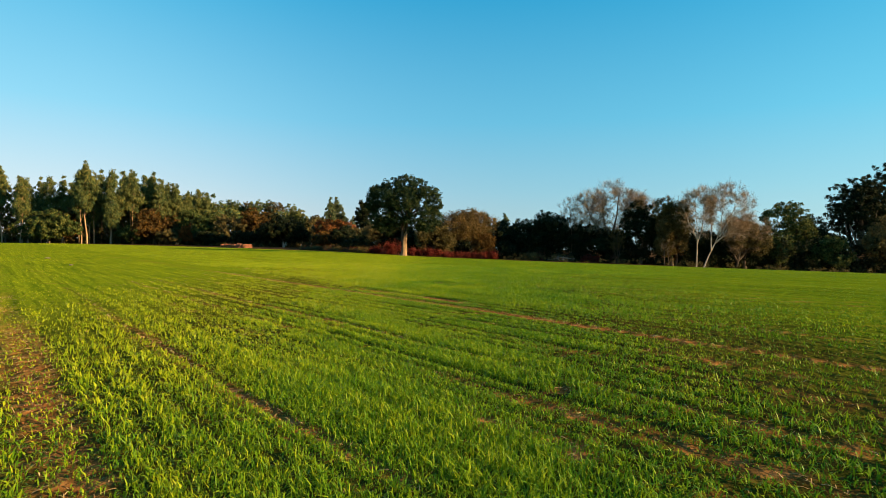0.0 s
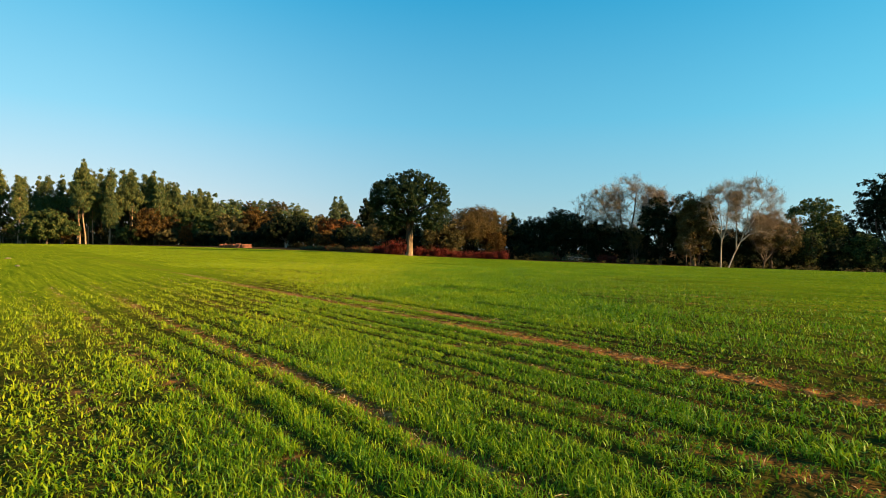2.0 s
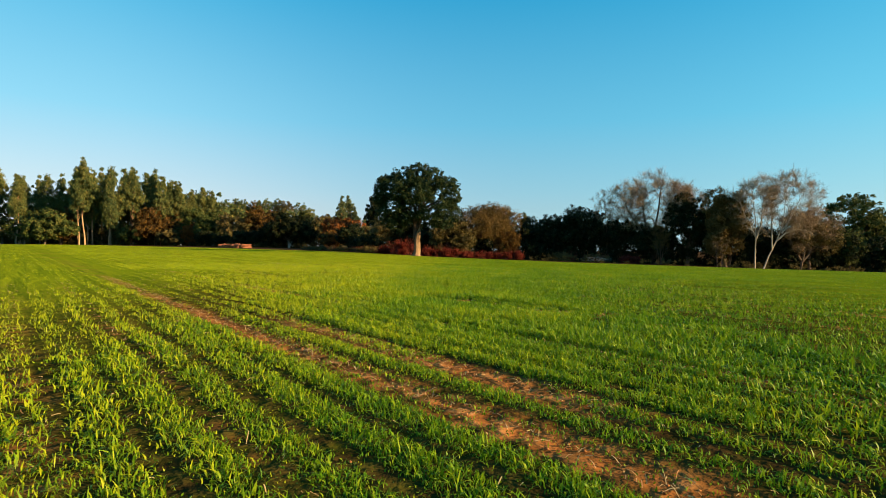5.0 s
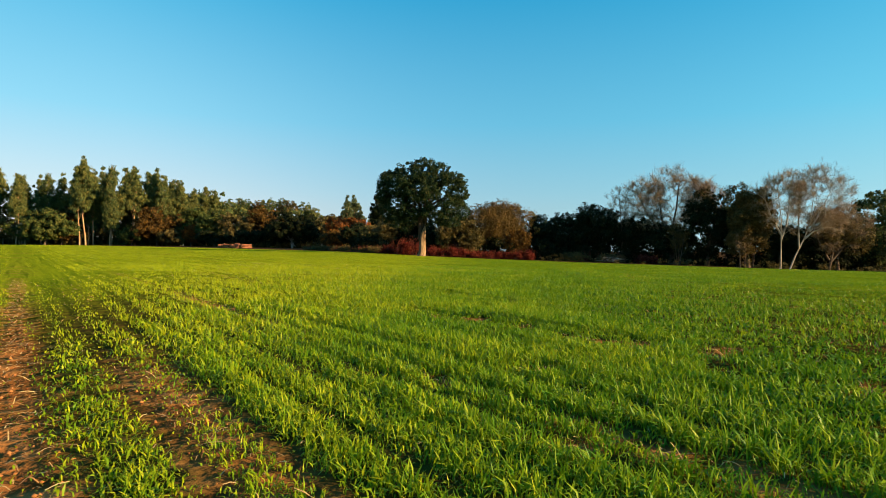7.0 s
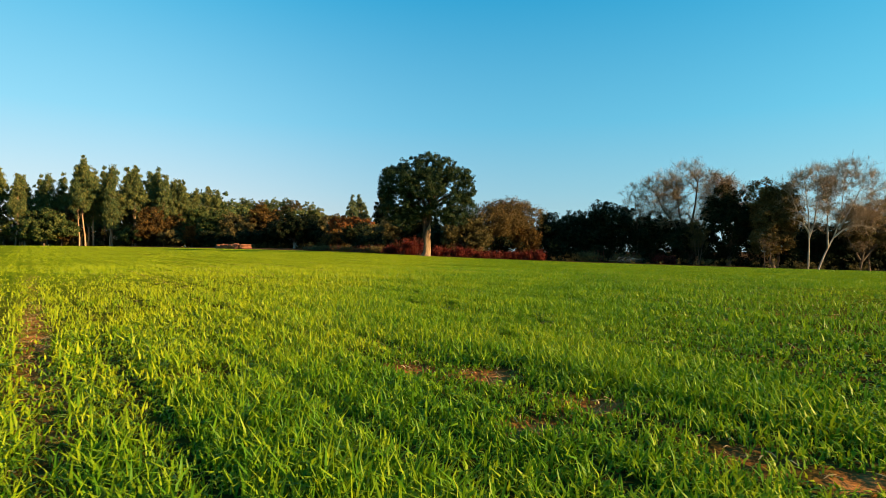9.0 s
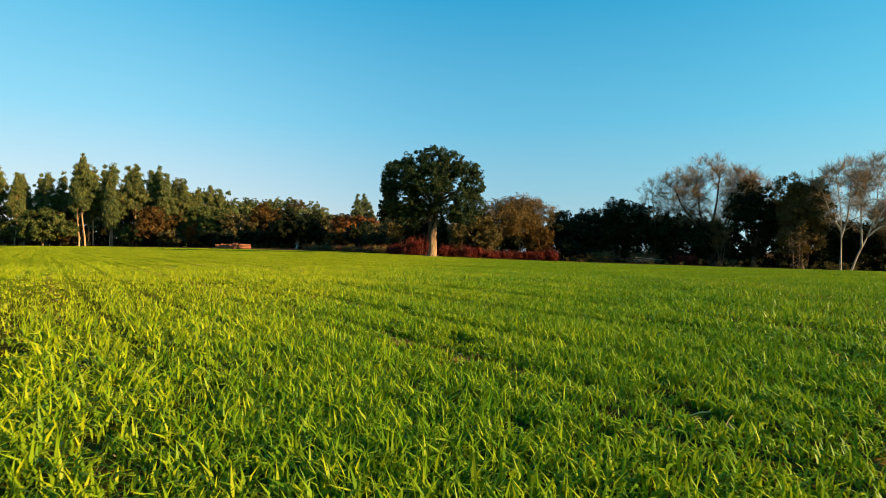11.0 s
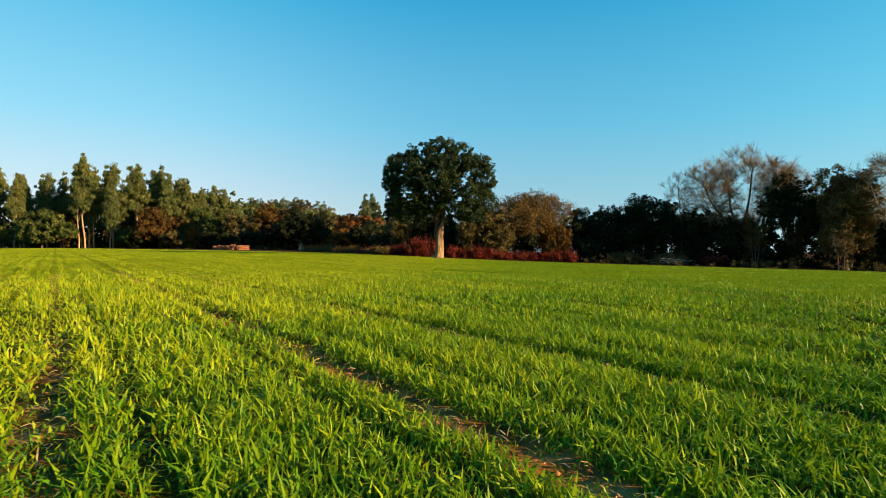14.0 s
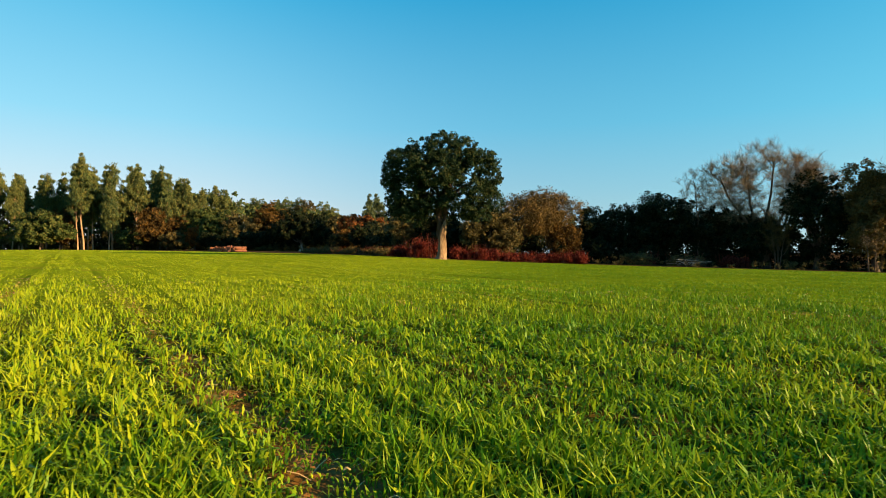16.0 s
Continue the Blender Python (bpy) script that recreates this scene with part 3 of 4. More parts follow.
        buf.tube(q, [tr * k for k in (0.6, 0.45, 0.3, 0.2, 0.08)], 5)
    part("trunk", buf.mesh("trunk", bark), ob)
    return ob


def grow_bare(buf, twigs, p, d, length, radius, depth, r, up):
    """A limb that forks again and again; the last shoots go into the list of twigs."""
    n = 3 if depth > 1 else 2
    pts, q, dd = [p.copy()], p.copy(), d.copy()
    for _ in range(n):
        dd = (dd + Vector((r.uniform(-1, 1), r.uniform(-1, 1), r.uniform(-0.7, 1))) * 0.20 + Vector((0, 0, up * 0.5))).normalized()
        q = q + dd * length / n
        pts.append(q.copy())
    buf.tube(pts, [radius * (1 - 0.5 * i / n) for i in range(n + 1)], 6 if radius > 0.10 else (4 if radius > 0.04 else 3))
    if depth <= 1:
        twigs.append((pts[0], pts[-1], dd))
    if depth == 0:
        return
    for i in range(3):
        at = pts[-1] if i < 2 else pts[r.choice((1, n - 1))]
        side = Vector((r.uniform(-1, 1), r.uniform(-1, 1), r.uniform(-0.5, 0.7)))
        nd = (dd * 0.8 + side * r.uniform(0.6, 1.25) + Vector((0, 0, up))).normalized()
        grow_bare(buf, twigs, at, nd, length * r.uniform(0.58, 0.80), radius * (0.48 if i else 0.58), depth - 1, r, up)


def bare_tree(name, x, y, h, label, seed, stems, bark=BARK, twig=TWIG, reach=4.0, twig_len=0.8, per=10, base_r=0.22, up=0.14, limbs=9, start=0.35, depth=3, group=""):
    """A leafless tree. stems: lists of points from the foot up; limbs spring from their upper part."""
    r = random.Random(seed)
    ob = thing(name, x, y, label, "tree", group)
    buf, tw = Buf(), []
    for pts in stems:
        pts = [Vector(q) for q in pts]
        m = len(pts) - 1
        buf.tube(pts, [base_r * (1 - 0.72 * i / m) for i in range(m + 1)], 8)
        for k in range(limbs):
            s = start + (1 - start) * (k + r.random() * 0.8) / limbs
            f = min(s * m, m - 1e-3)
            a, b2 = pts[int(f)], pts[int(f) + 1]
            p = a.lerp(b2, f - int(f))
            d = (b2 - a).normalized()
            az = k * 2.4 + r.uniform(-0.6, 0.6)
            nd = (d * 0.75 + Vector((math.cos(az), math.sin(az), 0.15)) * 0.9).normalized()
            fr = (s - start) / (1 - start)
            grow_bare(buf, tw, p, nd, reach * (0.50 - 0.22 * fr) * r.uniform(0.8, 1.2), base_r * (0.48 - 0.26 * fr), depth, r, up)
    part("trunk", buf.mesh("trunk", bark), ob)
    g = np.random.default_rng(seed)
    P, D = [], []
    for a, c, d in tw:
        for _ in range(per):
            P.append(a.lerp(c, r.random()))
            D.append((d * 1.0 + Vector((r.uniform(-1, 1), r.uniform(-1, 1), r.uniform(-0.7, 1.0))) * 1.7).normalized())
    P, D = np.array([tuple(q) for q in P]), np.array([tuple(q) for q in D])
    L = (twig_len * g.uniform(0.4, 1.3, len(P)))[:, None]
    S = np.cross(D, g.normal(size=D.shape))
    S /= np.linalg.norm(S, axis=1)[:, None]
    wv = (0.0065 * g.uniform(0.7, 1.4, len(P)))[:, None]
    V = np.stack([P - S * wv, P + S * wv, P + D * L + S * wv * 0.4, P + D * L - S * wv * 0.4], 1).reshape(-1, 3)
    k = np.arange(len(P))[:, None] * 4
    part("crown", mesh_of("crown", V, k + [0, 1, 2, 3], twig), ob, "haze of fine bare twigs")
    return ob


def dome_tree(name, x, y, label, seed, stems, domes, bark=BARK, twig=TWIG, base_r=0.2, shoots=7, per=15, group=""):
    """A leafless tree whose branches fill rounded domes (cx, cy, cz, rx, ry, rz, branches) with fine twigs."""
    r = random.Random(seed)
    ob = thing(name, x, y, label, "tree", group)
    buf, P, D, L = Buf(), [], [], []
    spine = []
    for pts in stems:
        pts = [Vector(q) for q in pts]
        m = len(pts) - 1
        radii = [base_r * (1 - 0.75 * i / m) for i in range(m + 1)]
        buf.tube(pts, radii, 8)
        for i in range(m):
            for f in (0.0, 0.25, 0.5, 0.75):
                spine.append((pts[i].lerp(pts[i + 1], f), radii[i] + (radii[i + 1] - radii[i]) * f))
    low = min(d[2] - d[5] for d in domes)
    for cx, cy, cz, rx, ry, rz, count in domes:
        c = Vector((cx, cy, cz))
        for _ in range(count):
            d = Vector((r.gauss(0, 1), r.gauss(0, 1), r.gauss(0.25, 0.9))).normalized()
            k = r.uniform(0.35, 0.98) ** 0.6
            t = c + Vector((d.x * rx, d.y * ry, d.z * rz)) * k
            p, rad = min(((q, w) for q, w in spine if q.z > low * 0.7), key=lambda g: (g[0] - t).length + 1.1 * max(0, g[0].z + 1.2 - t.z))
            reach = (t - p).length
            knee = p.lerp(t, 0.5) + Vector((r.uniform(-0.1, 0.1), r.uniform(-0.1, 0.1), r.uniform(-0.03, 0.16))) * reach
            r0 = min(rad * 0.62, 0.021 * reach + 0.018)
            line = [p, p.lerp(knee, 0.55) + Vector((0, 0, 0.03 * reach)), knee, knee.lerp(t, 0.55), t]
            buf.tube(line, [r0, r0 * 0.8, r0 * 0.6, r0 * 0.42, r0 * 0.22], 5 if r0 > 0.05 else 4)
            spine.append((knee, r0 * 0.6))
            for j in range(shoots):
                a = line[2].lerp(t, r.uniform(0.1, 1.0))
                e = (d * 0.6 + Vector((r.uniform(-1, 1), r.uniform(-1, 1), r.uniform(-0.5, 0.9)))).normalized()
                b = a + e * r.uniform(0.6, 1.4)
                mid = a.lerp(b, 0.5) + Vector((r.uniform(-0.1, 0.1), r.uniform(-0.1, 0.1), 0.08))
                buf.tube([a, mid, b], [0.016, 0.012, 0.006], 3)
                for _ in range(per):
                    P.append(tuple(a.lerp(b, r.random())))
                    D.append(tuple((e * 0.7 + Vector((r.uniform(-1, 1), r.uniform(-1, 1), r.uniform(-0.5, 1)))).normalized()))
                    L.append(r.uniform(0.35, 1.0))
    part("trunk", buf.mesh("trunk", bark), ob)
    g = np.random.default_rng(seed)
    P, D, L = np.array(P), np.array(D), np.array(L)[:, None]
    S = np.cross(D, g.normal(size=D.shape))
    S /= np.linalg.norm(S, axis=1)[:, None]
    wv = (0.0075 * g.uniform(0.7, 1.4, len(P)))[:, None]
    V = np.stack([P - S * wv, P + S * wv, P + D * L + S * wv * 0.4, P + D * L - S * wv * 0.4], 1).reshape(-1, 3)
    k = np.arange(len(P))[:, None] * 4
    part("crown", mesh_of("crown", V, k + [0, 1, 2, 3], twig), ob, "haze of fine bare twigs")
    return ob


def make_eucalyptus(name, h, seed, label, bare=0.38, wide=0.23, clumps=150, size=0.46, material=EUC, group="eucalyptus grove"):
    """A tall straight eucalyptus, its drooping leaf masses stacked up the upper trunk to a pointed top."""
    r = random.Random(seed)
    ob = tagged(new(name), label, "tree", group)
    buf = Buf()
    tr = 0.0072 * h + 0.03
    top = Vector((r.uniform(-0.6, 0.6), r.uniform(-0.6, 0.6), h * 0.90))
    pts = bent((0, 0, -0.4), top, 8, 0.012, r)
    buf.tube(pts, [tr * (1.25 - 1.15 * i / 8) for i in range(9)], 7)
    blobs = []
    n = 26
    for i in range(n):
        f = (i + 0.3) / n
        s = bare + (0.965 - bare) * f
        span = wide * h * 0.56 * min(1.0, 0.6 + 1.6 * f) * (1 - f) ** 0.75 + 0.012 * h
        a = i * 2.4 + r.uniform(-0.7, 0.7)
        k = span * r.uniform(0.36, 0.62)
        out = max(0, span - k * 0.7) * r.uniform(0.35, 1.2) * (1 if i < n - 4 else 0.25)
        c = Vector((math.cos(a) * out + top.x * s, math.sin(a) * out + top.y * s, h * s))
        blobs.append((c.x, c.y, c.z, k, k, k * 1.55 + 0.02 * h))
        p0 = pts[min(7, int(s * 8 * 0.9))]
        buf.tube(bent(p0, c, 3, 0.05, r), [tr * 0.22, tr * 0.16, tr * 0.10, tr * 0.05], 4)
    blobs.append((top.x, top.y, h * 0.89, 0.028 * h, 0.028 * h, 0.09 * h))
    blobs.append((top.x, top.y, h * 0.80, 0.045 * h, 0.045 * h, 0.10 * h))
    part("trunk", buf.mesh("trunk", EUCBARK), ob)
    V, F = leaves(blobs, clumps, 24, h * 0.027, size, seed, 0.35, 0.18)
    part("crown", mesh_of("crown", V, F, material), ob)
    return ob


def stand_tree(ob, x, y, rz=0.0, sink=0.0, scale=1.0):
    ob.matrix_world = pose(x, y, ground_z(x, y) - sink, 0, 0, rz) @ Matrix.Diagonal((scale, scale, scale, 1))
    return ob


def thicket(name, line, across, low, high, clumps, material, label, seed, size=0.4, clump_r=1.0, per=18):
    """A belt of mixed growth along a line of the plan, too dense to tell its plants apart."""
    g = np.random.default_rng(seed)
    pts = np.array(line, float)
    seg = np.hypot(*np.diff(pts, axis=0).T)
    s = g.random(clumps) * seg.sum()
    i = np.minimum(np.searchsorted(np.cumsum(seg), s), len(seg) - 1)
    f = (s - np.concatenate([[0], np.cumsum(seg)])[i]) / seg[i]
    p = pts[i] + (pts[i + 1] - pts[i]) * f[:, None] + g.normal(size=(clumps, 2)) * across * 0.5
    top = low + (high - low) * (0.45 + 0.55 * vnoise(s * 0.22 + seed, s * 0.0 + seed, 1))
    z = height(p[:, 0], p[:, 1]) + top * g.random(clumps) ** 1.25
    blobs = np.stack([p[:, 0], p[:, 1], z, *(clump_r * g.uniform(0.6, 1.3, (3, clumps)))], 1)
    V, F = leaves(blobs, clumps, per, clump_r * 0.8, size, seed, 0.2)
    ob = tagged(new(name, mesh_of(name, V, F, material)), label, "undergrowth", kind="stuff")
    return ob


# ---- the field's trees: the old evergreen oak ----
def build_oak():
    x, y = -7.2, 96.3
    r = random.Random(5)
    ob = thing("old_oak", x, y, "old evergreen oak with dark rounded crown and pale tan trunk", "tree")
    trunk = Buf()
    zs = (-0.4, 0.0, 0.25, 0.7, 1.3, 2.0, 2.6, 3.1, 3.5, 3.9, 4.25)
    trunk.tube([(0.02 + 0.075 * z + 0.05 * math.sin(1.9 * z) + 0.10 * max(0, z - 2.8), 0.04 * math.sin(2.7 * z), z) for z in zs], [0.90, 0.72, 0.54, 0.47, 0.44, 0.42, 0.40, 0.35, 0.27, 0.18, 0.05], 18)
    for k, p in enumerate(trunk.v):
        a = math.atan2(p.y, p.x - 0.075 * p.z)
        q = 1 + 0.10 * math.sin(3 * a + 0.8 * p.z) + 0.07 * math.sin(7 * a + 1.3 * p.z) + r.uniform(-0.05, 0.05)
        p.x, p.y = 0.075 * p.z + (p.x - 0.075 * p.z) * q, p.y * q
    part("trunk", trunk.mesh("trunk", TANBARK), ob, "stout pale tan trunk with a splintered top")
    stem = Buf()
    for p0, p1, r0 in (((-0.16, 0.10, 2.3), (-0.25, 0.1, 5.6), 0.30), ((0.10, 0.30, 2.6), (0.75, 0.3, 6.0), 0.24), ((0.0, 0.05, 4.0), (0.2, 0.1, 6.4), 0.20)):
        stem.tube(bent(p0, p1, 5, 0.03, r), [r0, r0 * 0.95, r0 * 0.9, r0 * 0.82, r0 * 0.75, r0 * 0.65], 9)
    part("stem", stem.mesh("stem", DARKBARK), ob, "dark forked living stem")
    limbs = Buf()
    ends = [(-3.6, 0.6, 9.2), (-1.4, -1.6, 11.0), (0.3, 1.8, 12.0), (2.4, -1.2, 11.0), (4.2, 0.8, 9.4), (-3.8, -1.0, 8.6), (1.0, -2.6, 9.0), (3.8, -1.4, 8.4), (-2.6, 2.8, 8.2), (2.6, 3.2, 8.6)]
    for i, q in enumerate(ends):
        s = (-0.2, 0.1, 4.8) if q[0] < 0 else (0.5, 0.25, 5.0)
        k = bent(s, q, 6, 0.05, r)
        for m, pull in ((1, 0.75), (2, 0.5), (3, 0.25)):
            k[m] = Vector((k[m].x + (0.33 - k[m].x) * pull, k[m].y * (1 - pull), k[m].z + 0.4 * pull))
        limbs.tube(k, [0.30, 0.25, 0.21, 0.17, 0.13, 0.09, 0.03], 7)
        for _ in range(5):
            a = k[r.randint(2, 5)]
            b = a + Vector((r.uniform(-1.7, 1.7), r.uniform(-1.7, 1.7), r.uniform(-0.4, 1.5)))
            limbs.tube(bent(a, b, 3, 0.08, r), [0.08, 0.06, 0.04, 0.015], 4)
    part("branch_frame", limbs.mesh("branch_frame", DARKBARK), ob)
    top = [(0.6, -0.4, 12.2, 1.9, 2.3, 1.5), (-1.7, 0.2, 11.7, 2.0, 2.4, 1.5), (2.4, 0.3, 11.6, 2.0, 2.4, 1.6), (-3.6, -0.6, 10.6, 2.1, 2.4, 1.6), (4.4, 0, 10.4, 1.8, 2.3, 1.7), (2.8, -2.7, 9.8, 1.9, 1.4, 1.7), (-2.6, -2.6, 9.6, 1.9, 1.4, 1.6), (0, 3.2, 9.6, 3.2, 1.7, 2.4), (-4.6, 0, 9.4, 1.7, 2.2, 1.7), (0.2, -3.0, 9.4, 2.3, 1.5, 2.0), (-0.2, 0, 9.3, 3.0, 3.0, 2.2)]
    middle = [(5.3, -0.4, 8.9, 1.3, 1.8, 1.7), (-5.4, -0.5, 8.4, 0.9, 1.2, 1.0), (-3.4, -1.4, 7.6, 2.0, 1.8, 1.6), (2.8, -1.8, 7.4, 2.0, 1.8, 1.7), (4.6, 0.5, 7.0, 1.9, 2.0, 1.6), (-4.9, -0.2, 6.4, 1.2, 1.4, 1.3), (5.6, 0.2, 6.4, 1.2, 1.5, 1.3), (-1.2, 2.0, 6.4, 1.4, 1.4, 1.2), (0.9, -1.3, 6.1, 1.2, 1.0, 0.9), (-1.4, -1.2, 6.0, 1.2, 1.0, 1.0)]
    skirt = [(-2.6, 1.6, 6.2, 1.6, 1.6, 1.6), (0.2, 1.9, 5.8, 1.7, 1.1, 1.0), (-3.6, 0.4, 5.7, 1.1, 1.3, 1.1), (3.4, 1.2, 5.4, 1.5, 1.8, 1.3), (2.0, 1.6, 5.4, 1.4, 1.4, 1.1), (2.9, -0.7, 5.3, 1.2, 1.2, 1.0), (-4.0, -0.4, 5.1, 1.2, 1.3, 1.0), (4.6, -0.3, 5.1, 1.2, 1.4, 1.0), (-3.0, -0.8, 5.0, 1.3, 1.2, 1.0), (-2.2, 0.6, 4.8, 1.2, 1.4, 1.3)]
    lumps = top + middle + skirt
    V, F = leaves(billow(r, lumps, 9, 0.40) + lumps * 2, 2500, 20, 0.30, 0.155, 3, 0.66)
    part("crown", mesh_of("crown", V, F, OAK), ob)
    return ob


build_oak()

# the copse beside the oak
broadleaf("autumn_bush", 2.0, 112.0, 14.6, 9.5, GOLD, "large rounded bush turning olive and rust brown", "bush", 21, 0.02, lumps=18, clumps=1500, per=20, size=0.17, dense=0.6)
broadleaf("autumn_bush", 7.3, 110.4, 4.2, 4.9, RUST, "rust-orange autumn bush at the copse's edge", "bush", 22, 0.02, lumps=9, clumps=300, per=24, size=0.18)
broadleaf("evergreen_bush", -2.2, 105.6, 6.6, 6.4, OLIVE, "dull olive bush behind the oak's trunk", "bush", 23, 0.03, lumps=9, clumps=230, per=22, size=0.26)
broadleaf("evergreen_bush", -6.0, 107.5, 5.4, 4.6, DARK, "low dark evergreen bush behind red brambles", "bush", 29, 0.0, lumps=7, clumps=130, per=22, size=0.27)
broadleaf("evergreen_bush", -13.4, 112.0, 6.4, 5.4, OLIVE, "brown and green mixed bush in the hedge", "bush", 24, 0.02, lumps=8, clumps=190, per=22, size=0.27)
broadleaf("evergreen_bush", -9.0, 110.0, 6.0, 6.0, DARK, "dark evergreen bush behind red brambles", "bush", 25, 0.02, lumps=8, clumps=190, per=22, size=0.27)
broadleaf("cypress_like_tree", -21.2, 152.0, 5.2, 13.2, DARK, "narrow dark evergreen tree behind the hedge", "tree", 26, 0.05, lumps=9, clumps=170, per=20, size=0.4)
broadleaf("evergreen_bush", -19.4, 130.0, 6.6, 5.2, OLIVE, "brown and green mixed bush in the hedge", "bush", 27, 0.02, lumps=8, clumps=160, per=22, size=0.3)
broadleaf("evergreen_bush", -25.5, 137.0, 6.8, 6.0, DARK, "dark evergreen bush in the hedge", "bush", 28, 0.02, lumps=8, clumps=150, per=22, size=0.32)


def bramble(x, y, w, h, seed, material=RED):
    r = random.Random(seed)
    ob = thing("bramble_thicket", x, y, "low thicket of dark red brambles along the field", "bush", "brambles along the field")
    blobs = [(r.uniform(-w / 2, w / 2) * 0.85, r.uniform(-0.7, 0.7), h * r.uniform(0.25, 0.5), w * 0.2, 0.8, h * r.uniform(0.35, 0.5)) for _ in range(7)]
    V, F = leaves(blobs, 90, 20, 0.4, 0.15, seed, 0.45)
    V[:, 2] = np.maximum(V[:, 2], 0.02)
    part("foliage", mesh_of("foliage", V, F, material), ob)
    buf = Buf()
    for _ in range(64):
        a = Vector((r.uniform(-w / 2, w / 2), r.uniform(-0.8, 0.8), -0.05))
        b = a + Vector((r.uniform(-0.7, 0.7), r.uniform(-0.5, 0.5), h * r.uniform(0.7, 1.25)))
        buf.tube(bent(a, b, 3, 0.1, r), [0.022, 0.018, 0.014, 0.006], 3)
    part("stem_growth", buf.mesh("stem_growth", CANE), ob, "thin dark red canes")
    return ob


for i, (bx, by, bw, bh) in enumerate([(-12.2, 102.6, 3.4, 1.3), (-9.6, 100.6, 4.0, 2.5), (-4.6, 100.8, 4.0, 1.6), (-1.4, 102.6, 4.0, 1.4), (2.0, 103.6, 4.4, 1.15), (5.2, 104.6, 4.2, 1.2), (8.2, 105.2, 2.6, 1.6)]):
    bramble(bx, by, bw, bh, 60 + i)
bramble(28.0, 108.4, 3.6, 1.5, 71)
bramble(-15.8, 105.4, 4.6, 1.1, 76, OLIVE)
bramble(17.4, 110.8, 4.0, 1.7, 72, OLIVE)
bramble(22.6, 109.8, 4.6, 1.5, 73, OLIVE)
bramble(-21.0, 111.0, 5.0, 0.9, 74, OLIVE)
bramble(-27.5, 117.0, 5.0, 0.9, 75, OLIVE)

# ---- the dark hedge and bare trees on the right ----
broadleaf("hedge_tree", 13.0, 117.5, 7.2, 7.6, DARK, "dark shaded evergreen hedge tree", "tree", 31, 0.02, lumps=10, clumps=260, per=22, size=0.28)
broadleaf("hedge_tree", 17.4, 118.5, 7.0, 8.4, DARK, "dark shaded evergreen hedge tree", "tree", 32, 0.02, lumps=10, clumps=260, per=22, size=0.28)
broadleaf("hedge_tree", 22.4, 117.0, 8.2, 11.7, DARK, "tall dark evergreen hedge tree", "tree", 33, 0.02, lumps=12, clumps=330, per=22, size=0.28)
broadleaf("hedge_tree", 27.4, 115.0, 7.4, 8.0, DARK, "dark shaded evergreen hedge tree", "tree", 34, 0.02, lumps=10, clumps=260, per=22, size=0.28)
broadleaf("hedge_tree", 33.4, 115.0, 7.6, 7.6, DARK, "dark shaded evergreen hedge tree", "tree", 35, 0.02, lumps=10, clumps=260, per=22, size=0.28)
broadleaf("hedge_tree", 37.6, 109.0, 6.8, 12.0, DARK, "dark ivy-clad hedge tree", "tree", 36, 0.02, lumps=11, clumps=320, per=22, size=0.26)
broadleaf("hedge_tree", 42.2, 105.2, 7.4, 12.6, GOLD, "tall hedge tree with brown withered leaves", "tree", 37, 0.05, lumps=13, clumps=800, per=22, size=0.25, dense=0.4)
broadleaf("hedge_tree", 43.4, 106.5, 5.0, 8.6, RUST, "brown-leaved small tree in the hedge", "tree", 38, 0.04, lumps=8, clumps=150, per=18, size=0.24, dense=0.5)
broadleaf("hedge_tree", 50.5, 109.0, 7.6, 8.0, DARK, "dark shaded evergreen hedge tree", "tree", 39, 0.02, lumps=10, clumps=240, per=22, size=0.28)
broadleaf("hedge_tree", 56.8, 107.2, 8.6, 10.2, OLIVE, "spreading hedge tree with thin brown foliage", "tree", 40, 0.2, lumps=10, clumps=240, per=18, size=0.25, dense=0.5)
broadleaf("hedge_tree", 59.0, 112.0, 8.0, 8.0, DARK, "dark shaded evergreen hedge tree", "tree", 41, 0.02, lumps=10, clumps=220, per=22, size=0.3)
broadleaf("green_tree", 69.6, 117.0, 10.8, 15.4, GREEN, "green leafy tree in the hedge", "tree", 42, 0.05, lumps=14, clumps=380, per=22, size=0.32)
broadleaf("hedge_tree", 65.0, 110.0, 6.0, 7.6, GREEN, "green leafy small tree in the hedge", "tree", 43, 0.03, lumps=9, clumps=190, per=22, size=0.28)
broadleaf("hedge_tree", 76.4, 110.5, 8.4, 7.0, GREEN, "green shrub before dark trees", "bush", 44, 0.02, lumps=9, clumps=200, per=22, size=0.3)
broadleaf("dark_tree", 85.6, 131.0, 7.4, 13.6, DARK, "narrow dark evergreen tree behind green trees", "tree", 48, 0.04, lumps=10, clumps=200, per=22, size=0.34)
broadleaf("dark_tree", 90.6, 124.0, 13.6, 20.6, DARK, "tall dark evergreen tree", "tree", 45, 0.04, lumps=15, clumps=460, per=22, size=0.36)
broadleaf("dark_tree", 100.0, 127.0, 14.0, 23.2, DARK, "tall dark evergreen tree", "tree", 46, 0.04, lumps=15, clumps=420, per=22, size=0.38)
broadleaf("hedge_tree", 86.0, 109.0, 8.4, 11.6, OLIVE, "brown-leaved tree before dark trees", "tree", 47, 0.05, lumps=10, clumps=240, per=20, size=0.28)

